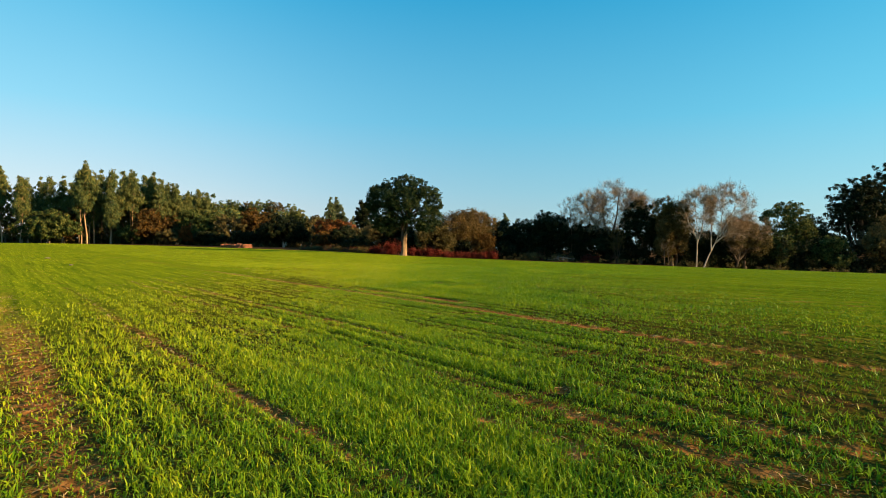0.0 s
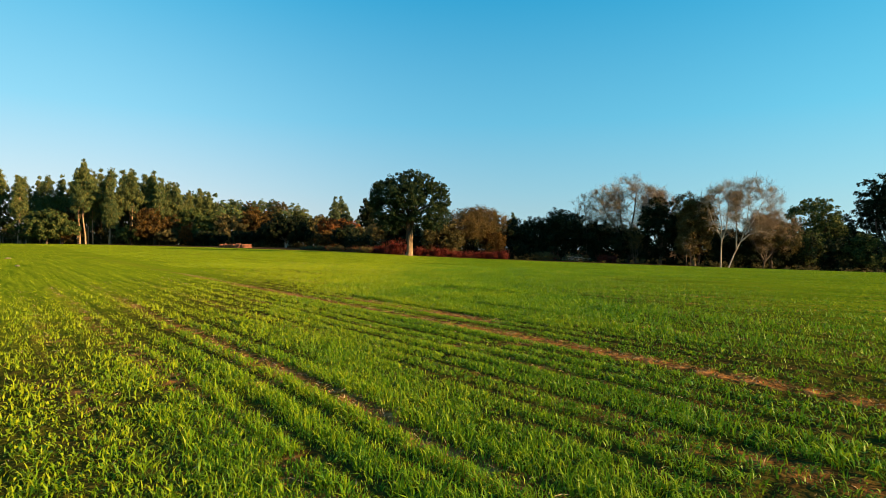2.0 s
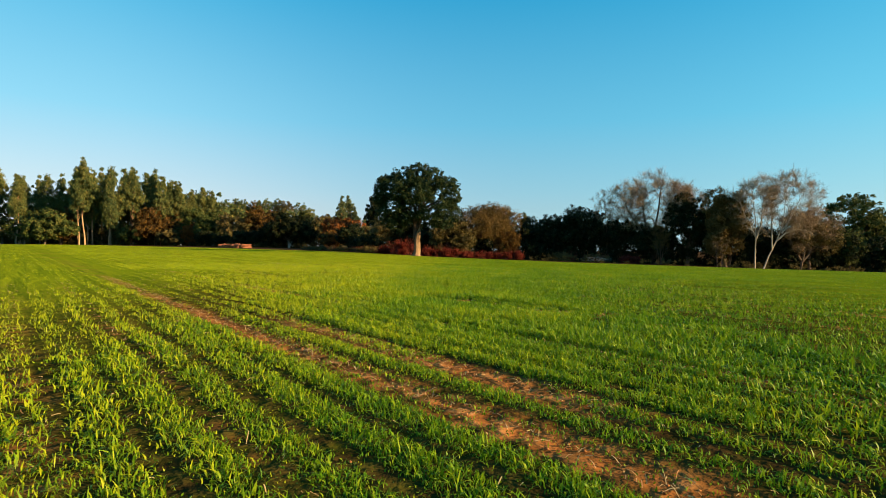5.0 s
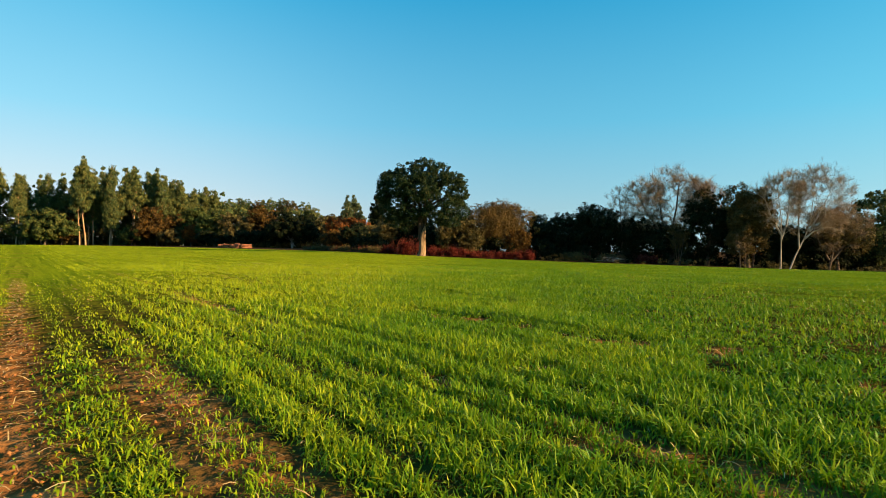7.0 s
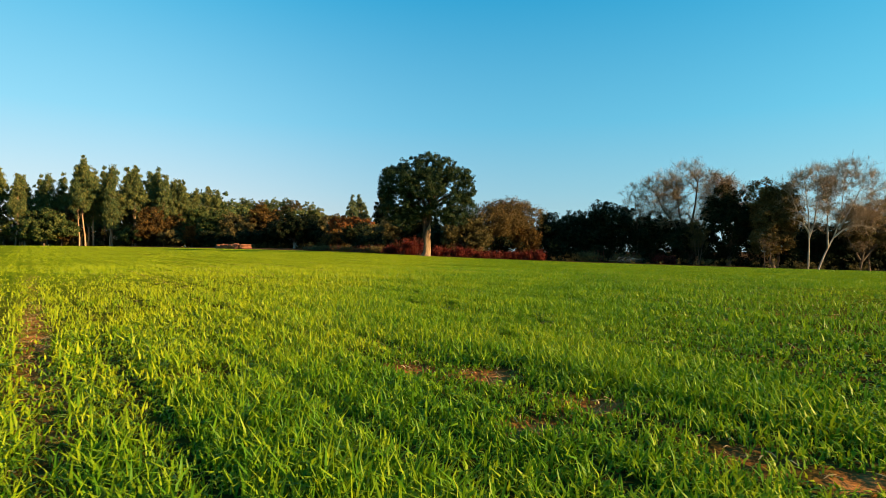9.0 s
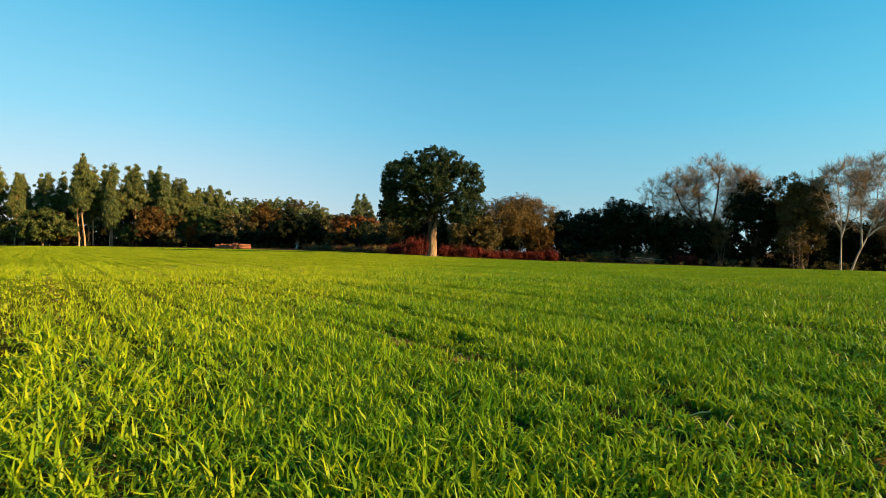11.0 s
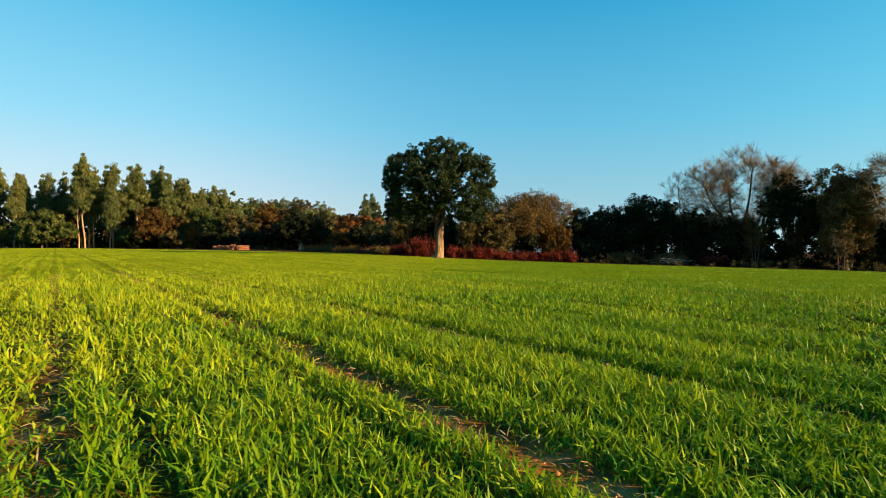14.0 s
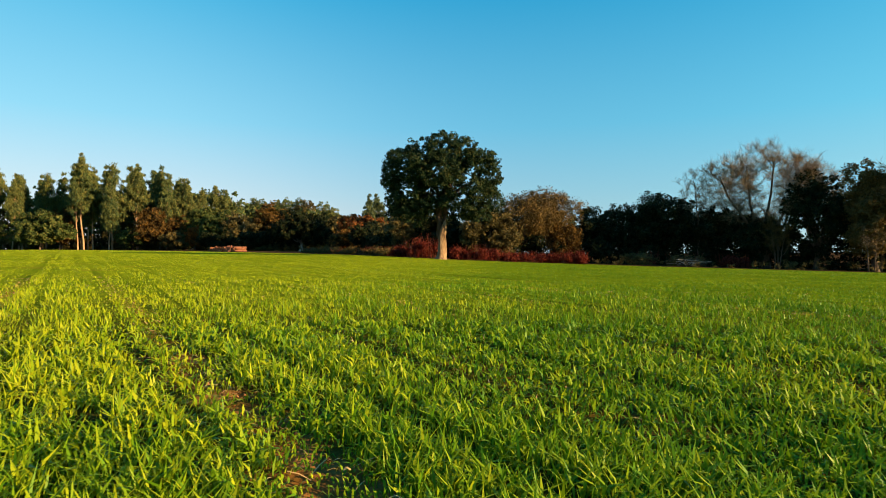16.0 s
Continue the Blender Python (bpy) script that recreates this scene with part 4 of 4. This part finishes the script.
BARE = "bare trees in the hedge"
dome_tree("bare_tree", 33.4, 112.5, "large spreading tree, nearly bare, with russet twigs", 81,
          [[(0, 0, -0.4), (0.1, 0, 3.0), (0.0, 0.1, 6.0), (0.7, 0.1, 9.5), (1.2, 0.2, 14.0)], [(-0.2, 0, -0.4), (-0.9, 0, 3.0), (-2.6, 0.2, 6.4), (-4.4, 0.3, 9.0), (-5.6, 0.3, 12.0)],
           [(-0.1, 0.2, -0.4), (-0.5, 0.3, 3.4), (-1.7, 0.4, 8.0), (-2.2, 0.4, 13.4)], [(0.2, 0, -0.4), (0.8, 0.2, 4.0), (2.8, 0.4, 8.0), (4.8, 0.4, 11.6)]],
          [(0.6, 0, 10.7, 6.6, 5.5, 5.4, 230), (-4.6, 0, 9.8, 3.9, 4.2, 4.4, 105), (5.0, 0, 9.4, 3.9, 4.2, 4.4, 105)], base_r=0.30, group=BARE)
dome_tree("bare_tree", 45.3, 102.0, "slender bare tree with a whitish trunk", 82,
          [[(0, 0, -0.3), (0.08, 0, 2.2), (0.15, 0, 4.4), (0.1, 0, 7.8), (-0.5, 0.1, 13.0)], [(0.15, 0, 4.4), (1.0, 0.2, 6.6), (1.4, 0.3, 9.4), (1.6, 0.3, 12.2)], [(0.15, 0, 5.0), (-1.2, 0.1, 7.6), (-2.4, 0.1, 11.0)]],
          [(-0.2, 0, 10.0, 3.9, 3.6, 4.7, 125)], bark=PALE, base_r=0.135, group=BARE)
dome_tree("bare_tree", 46.6, 102.1, "leaning bare tree with a forked whitish trunk", 83,
          [[(0, 0, -0.3), (0.9, 0, 2.0), (2.2, 0, 4.6), (3.1, 0, 7.0), (3.8, 0.1, 13.4)], [(2.2, 0, 4.5), (3.4, -0.2, 5.6), (5.2, -0.2, 6.2), (6.6, -0.2, 6.0)], [(2.9, 0, 5.6), (4.6, 0.3, 8.4), (6.2, 0.5, 11.4)], [(1.4, 0, 3.0), (1.6, 0.4, 7.2), (1.6, 0.5, 11.0)]],
          [(4.4, 0, 10.4, 4.4, 3.8, 4.7, 135), (6.4, 0, 6.6, 2.4, 2.4, 1.8, 26)], bark=PALE, base_r=0.135, group=BARE)
bare_tree("bare_shrub", 32.9, 108.2, 6.6, "small yellowish bare willow with many stems", 84,
          [[(-0.3, 0, -0.2), (-0.4, 0, 1.8), (-0.9, 0, 5.2)], [(0.1, 0, -0.2), (0.4, 0, 2.0), (1.0, 0, 5.4)], [(0, 0.1, -0.2), (0.1, 0.2, 5.8)]], bark=BARK, twig=GOLD, base_r=0.08, reach=2.2, limbs=8, per=16, twig_len=0.5, depth=2, group=BARE)
bare_tree("bare_shrub", 25.2, 113.5, 12.6, "small pale bare tree over the hedge", 85,
          [[(0, 0, -0.3), (0.2, 0, 4.0), (-0.3, 0, 10.8)]], base_r=0.14, reach=4.0, limbs=12, start=0.5, per=10, twig_len=0.5, group=BARE)
bare_tree("bare_shrub", 40.0, 102.6, 5.4, "thin bare saplings at the hedge foot", 86,
          [[(-0.2, 0, -0.2), (-0.3, 0, 4.4)], [(0.4, 0, -0.2), (0.7, 0, 4.0)]], bark=BARK, base_r=0.08, reach=2.0, limbs=7, depth=2, per=8, twig_len=0.55, group=BARE)
dome_tree("bare_tree", 54.0, 105.0, "bare tree with low spreading brown branches", 87,
          [[(0, 0, -0.3), (0.5, 0, 2.2), (1.4, 0, 5.4), (2.2, 0, 8.4)], [(0.2, 0, 1.2), (2.4, 0.1, 3.8), (4.8, 0.1, 6.0)], [(0.1, 0, 1.6), (-1.6, 0.1, 4.8), (-2.4, 0.1, 7.4)]],
          [(1.0, 0, 6.4, 5.6, 4.5, 3.6, 110)], base_r=0.2, group=BARE)

# ---- the woods on the left: shrubs before the eucalyptus grove ----
broadleaf("evergreen_shrub", -121.4, 172.5, 16.8, 9.8, GREEN, "broad domed green evergreen shrub tree", "tree", 51, 0.02, lumps=16, clumps=420, per=20, size=0.45, depth=0.6)
broadleaf("autumn_tree", -121.5, 179.5, 10.0, 11.2, RUST, "rusty autumn tree behind a green shrub", "tree", 52, 0.05, lumps=9, clumps=160, per=20, size=0.45)
broadleaf("autumn_tree", -93.0, 181.0, 14.4, 11.4, RUST, "brown and orange autumn oak", "tree", 53, 0.02, lumps=13, clumps=330, per=20, size=0.42)
broadleaf("autumn_bush", -81.6, 178.0, 4.8, 6.2, ORANGE, "bright orange autumn bush", "bush", 54, 0.02, lumps=7, clumps=100, per=20, size=0.4)
broadleaf("evergreen_tree", -75.0, 179.0, 11.0, 11.2, GREEN, "dull green tree in the wood's edge", "tree", 55, 0.03, lumps=11, clumps=240, per=20, size=0.44)
broadleaf("evergreen_tree", -66.0, 174.0, 10.0, 10.0, OLIVE, "olive-brown tree in the wood's edge", "tree", 56, 0.03, lumps=11, clumps=240, per=20, size=0.42)
broadleaf("autumn_tree", -59.0, 175.5, 9.4, 12.2, RUST, "rust-coloured autumn tree among green trees", "tree", 57, 0.03, lumps=11, clumps=230, per=20, size=0.42)
broadleaf("dark_oak", -46.6, 162.0, 16.4, 9.4, DARK, "wide dark evergreen oak", "tree", 58, 0.06, lumps=15, clumps=420, per=20, size=0.38, bark=PALE)
broadleaf("autumn_tree", -31.4, 156.5, 13.0, 7.6, ORANGE, "orange autumn tree in the hedge", "tree", 59, 0.03, lumps=12, clumps=300, per=20, size=0.38)
broadleaf("evergreen_bush", -99.6, 178.5, 7.4, 6.4, GREEN, "green bush under eucalyptus trunks", "bush", 61, 0.02, lumps=8, clumps=140, per=20, size=0.42)
broadleaf("evergreen_bush", -137.0, 184.0, 10.0, 7.0, OLIVE, "brown-green bush under eucalyptus trunks", "bush", 62, 0.02, lumps=8, clumps=150, per=20, size=0.45)
broadleaf("evergreen_bush", -148.5, 190.0, 12.0, 14.0, OLIVE, "brown-green bush under eucalyptus trunks", "bush", 69, 0.02, lumps=8, clumps=150, per=20, size=0.45)
broadleaf("evergreen_tree", -84.5, 186.0, 9.0, 12.0, GREEN, "dull green tree in the wood's edge", "tree", 63, 0.03, lumps=10, clumps=190, per=20, size=0.46)
broadleaf("evergreen_tree", -39.0, 172.0, 11.0, 9.0, OLIVE, "olive-brown tree in the hedge", "tree", 64, 0.03, lumps=10, clumps=190, per=20, size=0.42)
broadleaf("evergreen_bush", -30.5, 143.0, 7.0, 4.8, RUST, "brown bush in the hedge", "bush", 65, 0.02, lumps=7, clumps=120, per=20, size=0.34)
broadleaf("evergreen_bush", -69.0, 166.0, 8.0, 4.6, DARK, "low dark bush at the wood's edge", "bush", 66, 0.02, lumps=7, clumps=120, per=20, size=0.38)
broadleaf("evergreen_bush", -58.0, 160.0, 8.0, 4.4, DARK, "low dark bush at the wood's edge", "bush", 67, 0.02, lumps=7, clumps=120, per=20, size=0.38)
broadleaf("evergreen_bush", -87.0, 178.0, 8.0, 4.6, OLIVE, "low olive bush at the wood's edge", "bush", 68, 0.02, lumps=7, clumps=120, per=20, size=0.4)

thicket("wood_undergrowth", [(-175, 203), (-140, 198), (-112, 192), (-84, 189), (-62, 176), (-40, 164), (-26, 150)], 5.0, 0.5, 7.0, 900, OLIVE, "dark mixed undergrowth below the trees", 91, 0.5, 1.3, 15)
thicket("wood_thicket", [(-152, 206), (-135, 206), (-122, 203), (-112, 203), (-98, 203), (-80, 214), (-60, 222)], 6.0, 6.0, 15.5, 1000, EUC, "dense dark wood behind the first trees", 92, 0.75, 1.7, 13)
thicket("wood_thicket", [(-121, 206), (-112, 206), (-98, 206), (-88, 212)], 5.0, 9.0, 20.0, 520, EUC, "dense dark wood behind the first trees", 97, 0.75, 1.7, 13)
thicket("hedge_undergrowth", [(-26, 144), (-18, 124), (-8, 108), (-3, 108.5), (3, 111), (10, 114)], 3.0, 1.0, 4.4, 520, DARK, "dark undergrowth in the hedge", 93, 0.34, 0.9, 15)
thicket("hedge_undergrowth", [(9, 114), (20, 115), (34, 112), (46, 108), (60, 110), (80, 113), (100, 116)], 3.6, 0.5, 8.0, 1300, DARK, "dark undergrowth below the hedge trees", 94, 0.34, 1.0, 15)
thicket("wood_bottom", [(-178, 205), (-140, 199), (-112, 194), (-84, 192), (-62, 179), (-40, 167), (-26, 152)], 3.0, 0.6, 3.2, 520, OLIVE, "low brown growth at the wood's foot", 95, 0.5, 1.1, 12)
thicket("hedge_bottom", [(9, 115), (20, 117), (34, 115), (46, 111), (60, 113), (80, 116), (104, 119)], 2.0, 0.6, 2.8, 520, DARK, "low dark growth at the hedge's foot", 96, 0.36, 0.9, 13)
thicket("hedge_foot_growth", [(11, 108.6), (20, 107.2), (34, 104.6), (45, 102.4), (58, 102.2), (74, 102.6), (96, 102.0)], 1.2, 0.15, 1.1, 240, OLIVE, "low withered brown growth along the hedge foot", 98, 0.16, 0.45, 16)
EUCS = [make_eucalyptus("eucalyptus", 25.0, 200 + i, "tall eucalyptus with pale trunk and drooping olive leaves", (0.48, 0.40, 0.30, 0.36, 0.33)[i], 0.27 + 0.04 * (i % 2), 180, 0.38) for i in range(5)]
GROVE_WEST = [(-146.5, 186, 24.8), (-141.6, 188, 22.7), (-138.6, 193, 22.4), (-131.3, 186, 22.6), (-128.6, 194, 20.8), (-112.9, 177.5, 25.6), (-123.5, 190, 23.7), (-117.9, 193, 25.0), (-108.0, 182, 24.6), (-111.4, 195, 25.1), (-105.6, 190, 24.5), (-104.0, 196, 24.4), (-98.0, 189, 24.0), (-96.8, 196, 22.0), (-93.0, 192, 20.8), (-90.4, 198, 18.5), (-89.0, 204, 20.5), (-151.9, 186, 24.4)]
GROVE_EAST = [(-158.3, 190, 23.7), (-86.6, 204, 18.6), (-102.0, 184, 23.4), (-119.0, 184.5, 23.2), (-128.0, 188, 22.4), (-99.6, 192, 24.2), (-94.6, 186, 21.6), (-91.0, 190, 20.2), (-145.0, 193, 22.0), (-105.6, 177.5, 19.0), (-134.2, 181.0, 21.5), (-114.6, 181.0, 22.0)]
for i, (gx, gy, gh) in enumerate(GROVE_WEST + GROVE_EAST):
    k = gh / 24.2
    ob = EUCS[i] if i < 5 else copy_thing(EUCS[i % 5], Matrix.Identity(4))
    stand_tree(ob, gx, gy, 67.0 * i, 0.0, k)
for i, (gx, gy, gh) in enumerate([(-114.8, 177.6, 21.6), (-134.7, 178.2, 19.6), (-112.2, 180.0, 23.0)]):
    stand_tree(copy_thing(EUCS[0], Matrix.Identity(4)), gx, gy, 40.0 + 110.0 * i, 0.0, gh / 25.0)
FARS = [make_eucalyptus("distant_tree", 20.0, 240 + i, "distant slender tree with thin crown", 0.22, 0.36, 230, 0.40, FAR, "distant trees") for i in range(2)]
for i, (gx, gy, gh) in enumerate([(-49.0, 238, 21.1), (-46.6, 243, 22.0), (-43.4, 240, 16.6), (-39.0, 238, 13.5), (14.0, 290, 22.3), (21.6, 300, 20.3), (25.8, 302, 18.1), (30.8, 296, 20.8), (36.7, 298, 16.9), (-33, 240, 13.0), (8, 292, 15)]):
    ob = FARS[i] if i < 2 else copy_thing(FARS[i % 2], Matrix.Identity(4))
    stand_tree(ob, gx, gy, 131.0 * i, 0.0, gh / 20.0)

# round-headed trees on bare stems, whose crowns make the skyline behind the wood's edge
for i, (gx, gy, gw, gh) in enumerate([(-92.6, 218, 8.2, 18.6), (-87.6, 224, 7.4, 17.6), (-83.2, 222, 7.0, 18.4), (-79.0, 226, 6.2, 17.8), (-75.2, 222, 7.6, 18.8), (-70.8, 226, 6.4, 18.6), (-66.8, 222, 6.8, 18.0), (-62.4, 226, 7.6, 16.8), (-57.6, 224, 6.6, 14.6), (-52.8, 226, 7.2, 12.8)]):
    broadleaf("round_headed_tree", gx, gy, gw, gh, EUC if i % 3 else OLIVE, "slender tree with a rounded olive-green head", "tree", 130 + i, 0.42, "round-headed trees behind the wood", 8, 120, 18, 0.36, 0.2, bark=EUCBARK, dense=0.5)


# ---- log pile ----
def log_pile():
    x, y = -48.3, 129.8
    ob = new("log_pile")
    ob.matrix_world = pose(x, y, ground_z(x, y) - 0.05, 0, 0, -36)
    tagged(ob, "long low stack of red-brown cut logs by the field", "log pile")
    r = random.Random(9)
    buf = Buf()
    buf.tube([(0, -1.0, 0), (0.01, -0.98, 0), (0.0, 0, 0.01), (0, 1.0, 0)], [0.155, 0.165, 0.17, 0.16], 9)
    me = buf.mesh("log", LOGWOOD)
    bm = bmesh.new()
    bm.from_mesh(me)
    bmesh.ops.holes_fill(bm, edges=[ed for ed in bm.edges if ed.is_boundary], sides=0)
    bm.to_mesh(me)
    bm.free()
    face = bpy.data.meshes.new("cut_end")
    bm = bmesh.new()
    bmesh.ops.create_circle(bm, cap_ends=True, cap_tris=True, segments=10, radius=0.150)
    rim = bmesh.ops.extrude_face_region(bm, geom=list(bm.faces))
    bmesh.ops.translate(bm, vec=(0, 0, 0.012), verts=[q for q in rim["geom"] if isinstance(q, bmesh.types.BMVert)])
    bm.to_mesh(face)
    bm.free()
    face.materials.append(CUTWOOD)

    def cut_end(log):
        """The pale sawn face on the end of a log that looks over the field."""
        end = new("cut_end", face)
        end.parent = log
        end.matrix_basis = pose(0, -0.996, 0, 90, 0, 0)
        tagged(end, "pale orange sawn face")

    for row in range(3):
        for k in range(30 - row):
            if row == 2 and r.random() < 0.35:
                continue
            lo = new("log", me)
            lo.parent = ob
            s = r.uniform(0.82, 1.06)
            lo.matrix_basis = pose(-4.95 + 0.33 * k + 0.165 * row + r.uniform(-0.03, 0.03), r.uniform(-0.14, 0.14), 0.19 + 0.285 * row, r.uniform(-1, 1), r.uniform(0, 360), r.uniform(-2, 2)) @ Matrix.Diagonal((s, r.uniform(0.9, 1.1), s, 1))
            cut_end(lo)
    for k in range(5):
        lo = new("log", me)
        lo.parent = ob
        lo.matrix_basis = pose(r.uniform(-2.5, 4.2), -1.3, 0.52, 62 + r.uniform(-12, 12), 0, r.uniform(-30, 30)) @ Matrix.Diagonal((0.6, 0.62, 0.6, 1))
    return ob


log_pile()


def brush_pile(x, y, w, h, seed):
    """A heap of dead pruned branches at the hedge foot."""
    r = random.Random(seed)
    ob = thing("brush_pile", x, y, "low heap of dead pale branches at the hedge foot", "brush pile")
    for _ in range(46):
        a = r.uniform(0, math.pi)
        c = Vector((r.gauss(0, w * 0.24), r.gauss(0, 0.5), h * r.uniform(0.12, 0.75)))
        d = Vector((math.cos(a), math.sin(a) * 0.6, r.uniform(-0.25, 0.45))) * r.uniform(0.5, 1.1)
        low = min((c - d).z, (c + d).z)
        c.z += max(0.0, 0.03 - low)
        buf = Buf()
        q = r.uniform(0.018, 0.045)
        buf.tube(bent(c - d, c + d, 4, 0.06, r), [q, q * 0.9, q * 0.8, q * 0.6, q * 0.3], 5)
        part("branch", buf.mesh("branch", PALE if r.random() < 0.55 else BARK), ob)
    return ob


brush_pile(22.2, 107.6, 3.8, 1.2, 31)


def pale_stump(x, y):
    """A dead forked stump, bleached, leaning before the dark oak."""
    r = random.Random(14)
    ob = thing("dead_stump", x, y, "bleached dead forked stump before the dark oak", "stump")
    ob.scale = (0.62, 0.62, 0.62)
    buf = Buf()
    buf.tube([(-0.35, 0, -0.2), (-0.1, 0, 0.4), (0.25, 0, 1.1), (0.5, 0.05, 1.5)], [0.42, 0.34, 0.28, 0.22], 9)
    part("trunk", buf.mesh("trunk", PALE), ob)
    for p0, p1, r0 in (((0.45, 0.04, 1.4), (0.75, 0.1, 2.9), 0.16), ((0.3, 0, 1.2), (-0.9, 0.1, 2.1), 0.11), ((0.45, 0.04, 1.45), (1.5, 0.1, 0.5), 0.12)):
        limb = Buf()
        limb.tube(bent(p0, p1, 4, 0.05, r), [r0, r0 * 0.85, r0 * 0.7, r0 * 0.5, r0 * 0.2], 6)
        part("limb", limb.mesh("limb", PALE), ob)
    return ob


pale_stump(-44.2, 154.6)


# ---- litter on the bare soil ----
def build_straw(n=45000):
    """Dry stalks and leaves lying where the crop is thin."""
    x, y = rng.uniform(-13, 8, n * 4), rng.uniform(0, 50, n * 4)
    c, bare = cover(x, y)
    keep = rng.random(len(x)) < (0.05 + 0.95 * np.clip(bare * 1.1, 0, 1) ** 1.2) * 0.9
    x, y = x[keep], y[keep]
    m = len(x)
    z = height(x, y) + rng.uniform(0.0, 0.025, m)
    L = np.minimum(rng.gamma(2.0, 0.012, m) + 0.010, 0.055)
    az, tilt = rng.uniform(0, 2 * np.pi, m), rng.normal(0.05, 0.25, m)
    d = np.stack([np.cos(az) * np.cos(tilt), np.sin(az) * np.cos(tilt), np.sin(tilt)], 1)
    s = np.stack([-np.sin(az), np.cos(az), rng.normal(0, 0.3, m)], 1)
    w = rng.uniform(0.0014, 0.0036, m)[:, None]
    p = np.stack([x, y, z], 1)
    up = np.array([0, 0, 0.008])
    V = np.stack([p - d * L[:, None] - s * w, p - d * L[:, None] + s * w, p + s * w + up, p - s * w + up, p + d * L[:, None] + s * w * 0.6, p + d * L[:, None] - s * w * 0.6], 1).reshape(-1, 3)
    # a few longer broken stalks
    q = rng.choice(m, 240, replace=False)
    p2 = p[q] + np.array([0, 0, 0.012])
    L2, w2 = rng.uniform(0.03, 0.075, (240, 1)), rng.uniform(0.002, 0.004, (240, 1))
    d2, s2 = d[q], s[q]
    V2 = np.stack([p2 - d2 * L2 - s2 * w2, p2 - d2 * L2 + s2 * w2, p2 + s2 * w2 + up, p2 - s2 * w2 + up, p2 + d2 * L2 + s2 * w2 * 0.8, p2 + d2 * L2 - s2 * w2 * 0.8], 1).reshape(-1, 3)
    V, k = np.concatenate([V, V2]), np.arange(m + 240)[:, None] * 6
    me = mesh_of("straw_litter", V, np.concatenate([k + [0, 1, 2, 3], k + [3, 2, 4, 5]]), STRAW)
    return tagged(new("straw_litter", me), "dry straw scattered on the bare soil", "straw", kind="stuff")


def build_clods(n=30000):
    """Crumbs and clods of soil in the tracks."""
    x, y = rng.uniform(-13, 8, n * 3), rng.uniform(0, 50, n * 3)
    c, bare = cover(x, y)
    keep = rng.random(len(x)) < 0.02 + 0.95 * bare ** 1.5
    x, y = x[keep], y[keep]
    m = len(x)
    r = np.minimum(rng.gamma(2.0, 0.0036, m) + 0.003, 0.019)
    p = np.stack([x, y, height(x, y) + r * 0.25 - 0.012], 1)
    o = np.array([[1, 0, 0], [0, 1, 0], [-1, 0, 0], [0, -1, 0], [0, 0, 0.8], [0, 0, -0.8]])
    az = rng.uniform(0, 6.28, m)
    V = o[None] * r[:, None, None] * rng.uniform(0.6, 1.35, (m, 6, 1))
    ca, sa = np.cos(az)[:, None], np.sin(az)[:, None]
    V = np.stack([V[..., 0] * ca - V[..., 1] * sa, V[..., 0] * sa + V[..., 1] * ca, V[..., 2]], -1) + p[:, None]
    f = np.array([[0, 1, 4], [1, 2, 4], [2, 3, 4], [3, 0, 4], [1, 0, 5], [2, 1, 5], [3, 2, 5], [0, 3, 5]])
    F = (np.arange(m)[:, None, None] * 6 + f[None]).reshape(-1, 3)
    return tagged(new("soil_clods", mesh_of("soil_clods", V.reshape(-1, 3), F, CLOD)), "crumbly red-brown clods of soil", "soil", kind="stuff")


build_straw()
build_clods()


def straw_tuft(x, y, w, seed):
    """A small pale heap of matted straw lying on the crop."""
    r = random.Random(seed)
    bm = bmesh.new()
    bmesh.ops.create_icosphere(bm, subdivisions=3, radius=1.0)
    for q in bm.verts:
        k = 0.75 + 0.5 * float(vnoise(np.array(q.co.x * 2.3 + 9 + seed), np.array(q.co.y * 2.3 + q.co.z * 1.7 + 9), 1)) + r.uniform(-0.08, 0.08)
        q.co = (q.co.x * w * k, q.co.y * w * 0.55 * k, max(-0.03, q.co.z * 0.05 * k))
    me = bpy.data.meshes.new("straw_tuft")
    bm.to_mesh(me)
    bm.free()
    me.materials.append(MATTED)
    ob = new("straw_tuft", me)
    ob.matrix_world = pose(x, y, ground_z(x, y) + 0.05, 0, 0, r.uniform(0, 180))
    return tagged(ob, "small pale heap of matted straw on the crop", "straw", "straw heaps in the field")


for i, (sx, sy, sw) in enumerate([(-23.8, 35.43, 0.17), (-33.07, 46.43, 0.2)]):
    straw_tuft(sx, sy, sw, 300 + i)
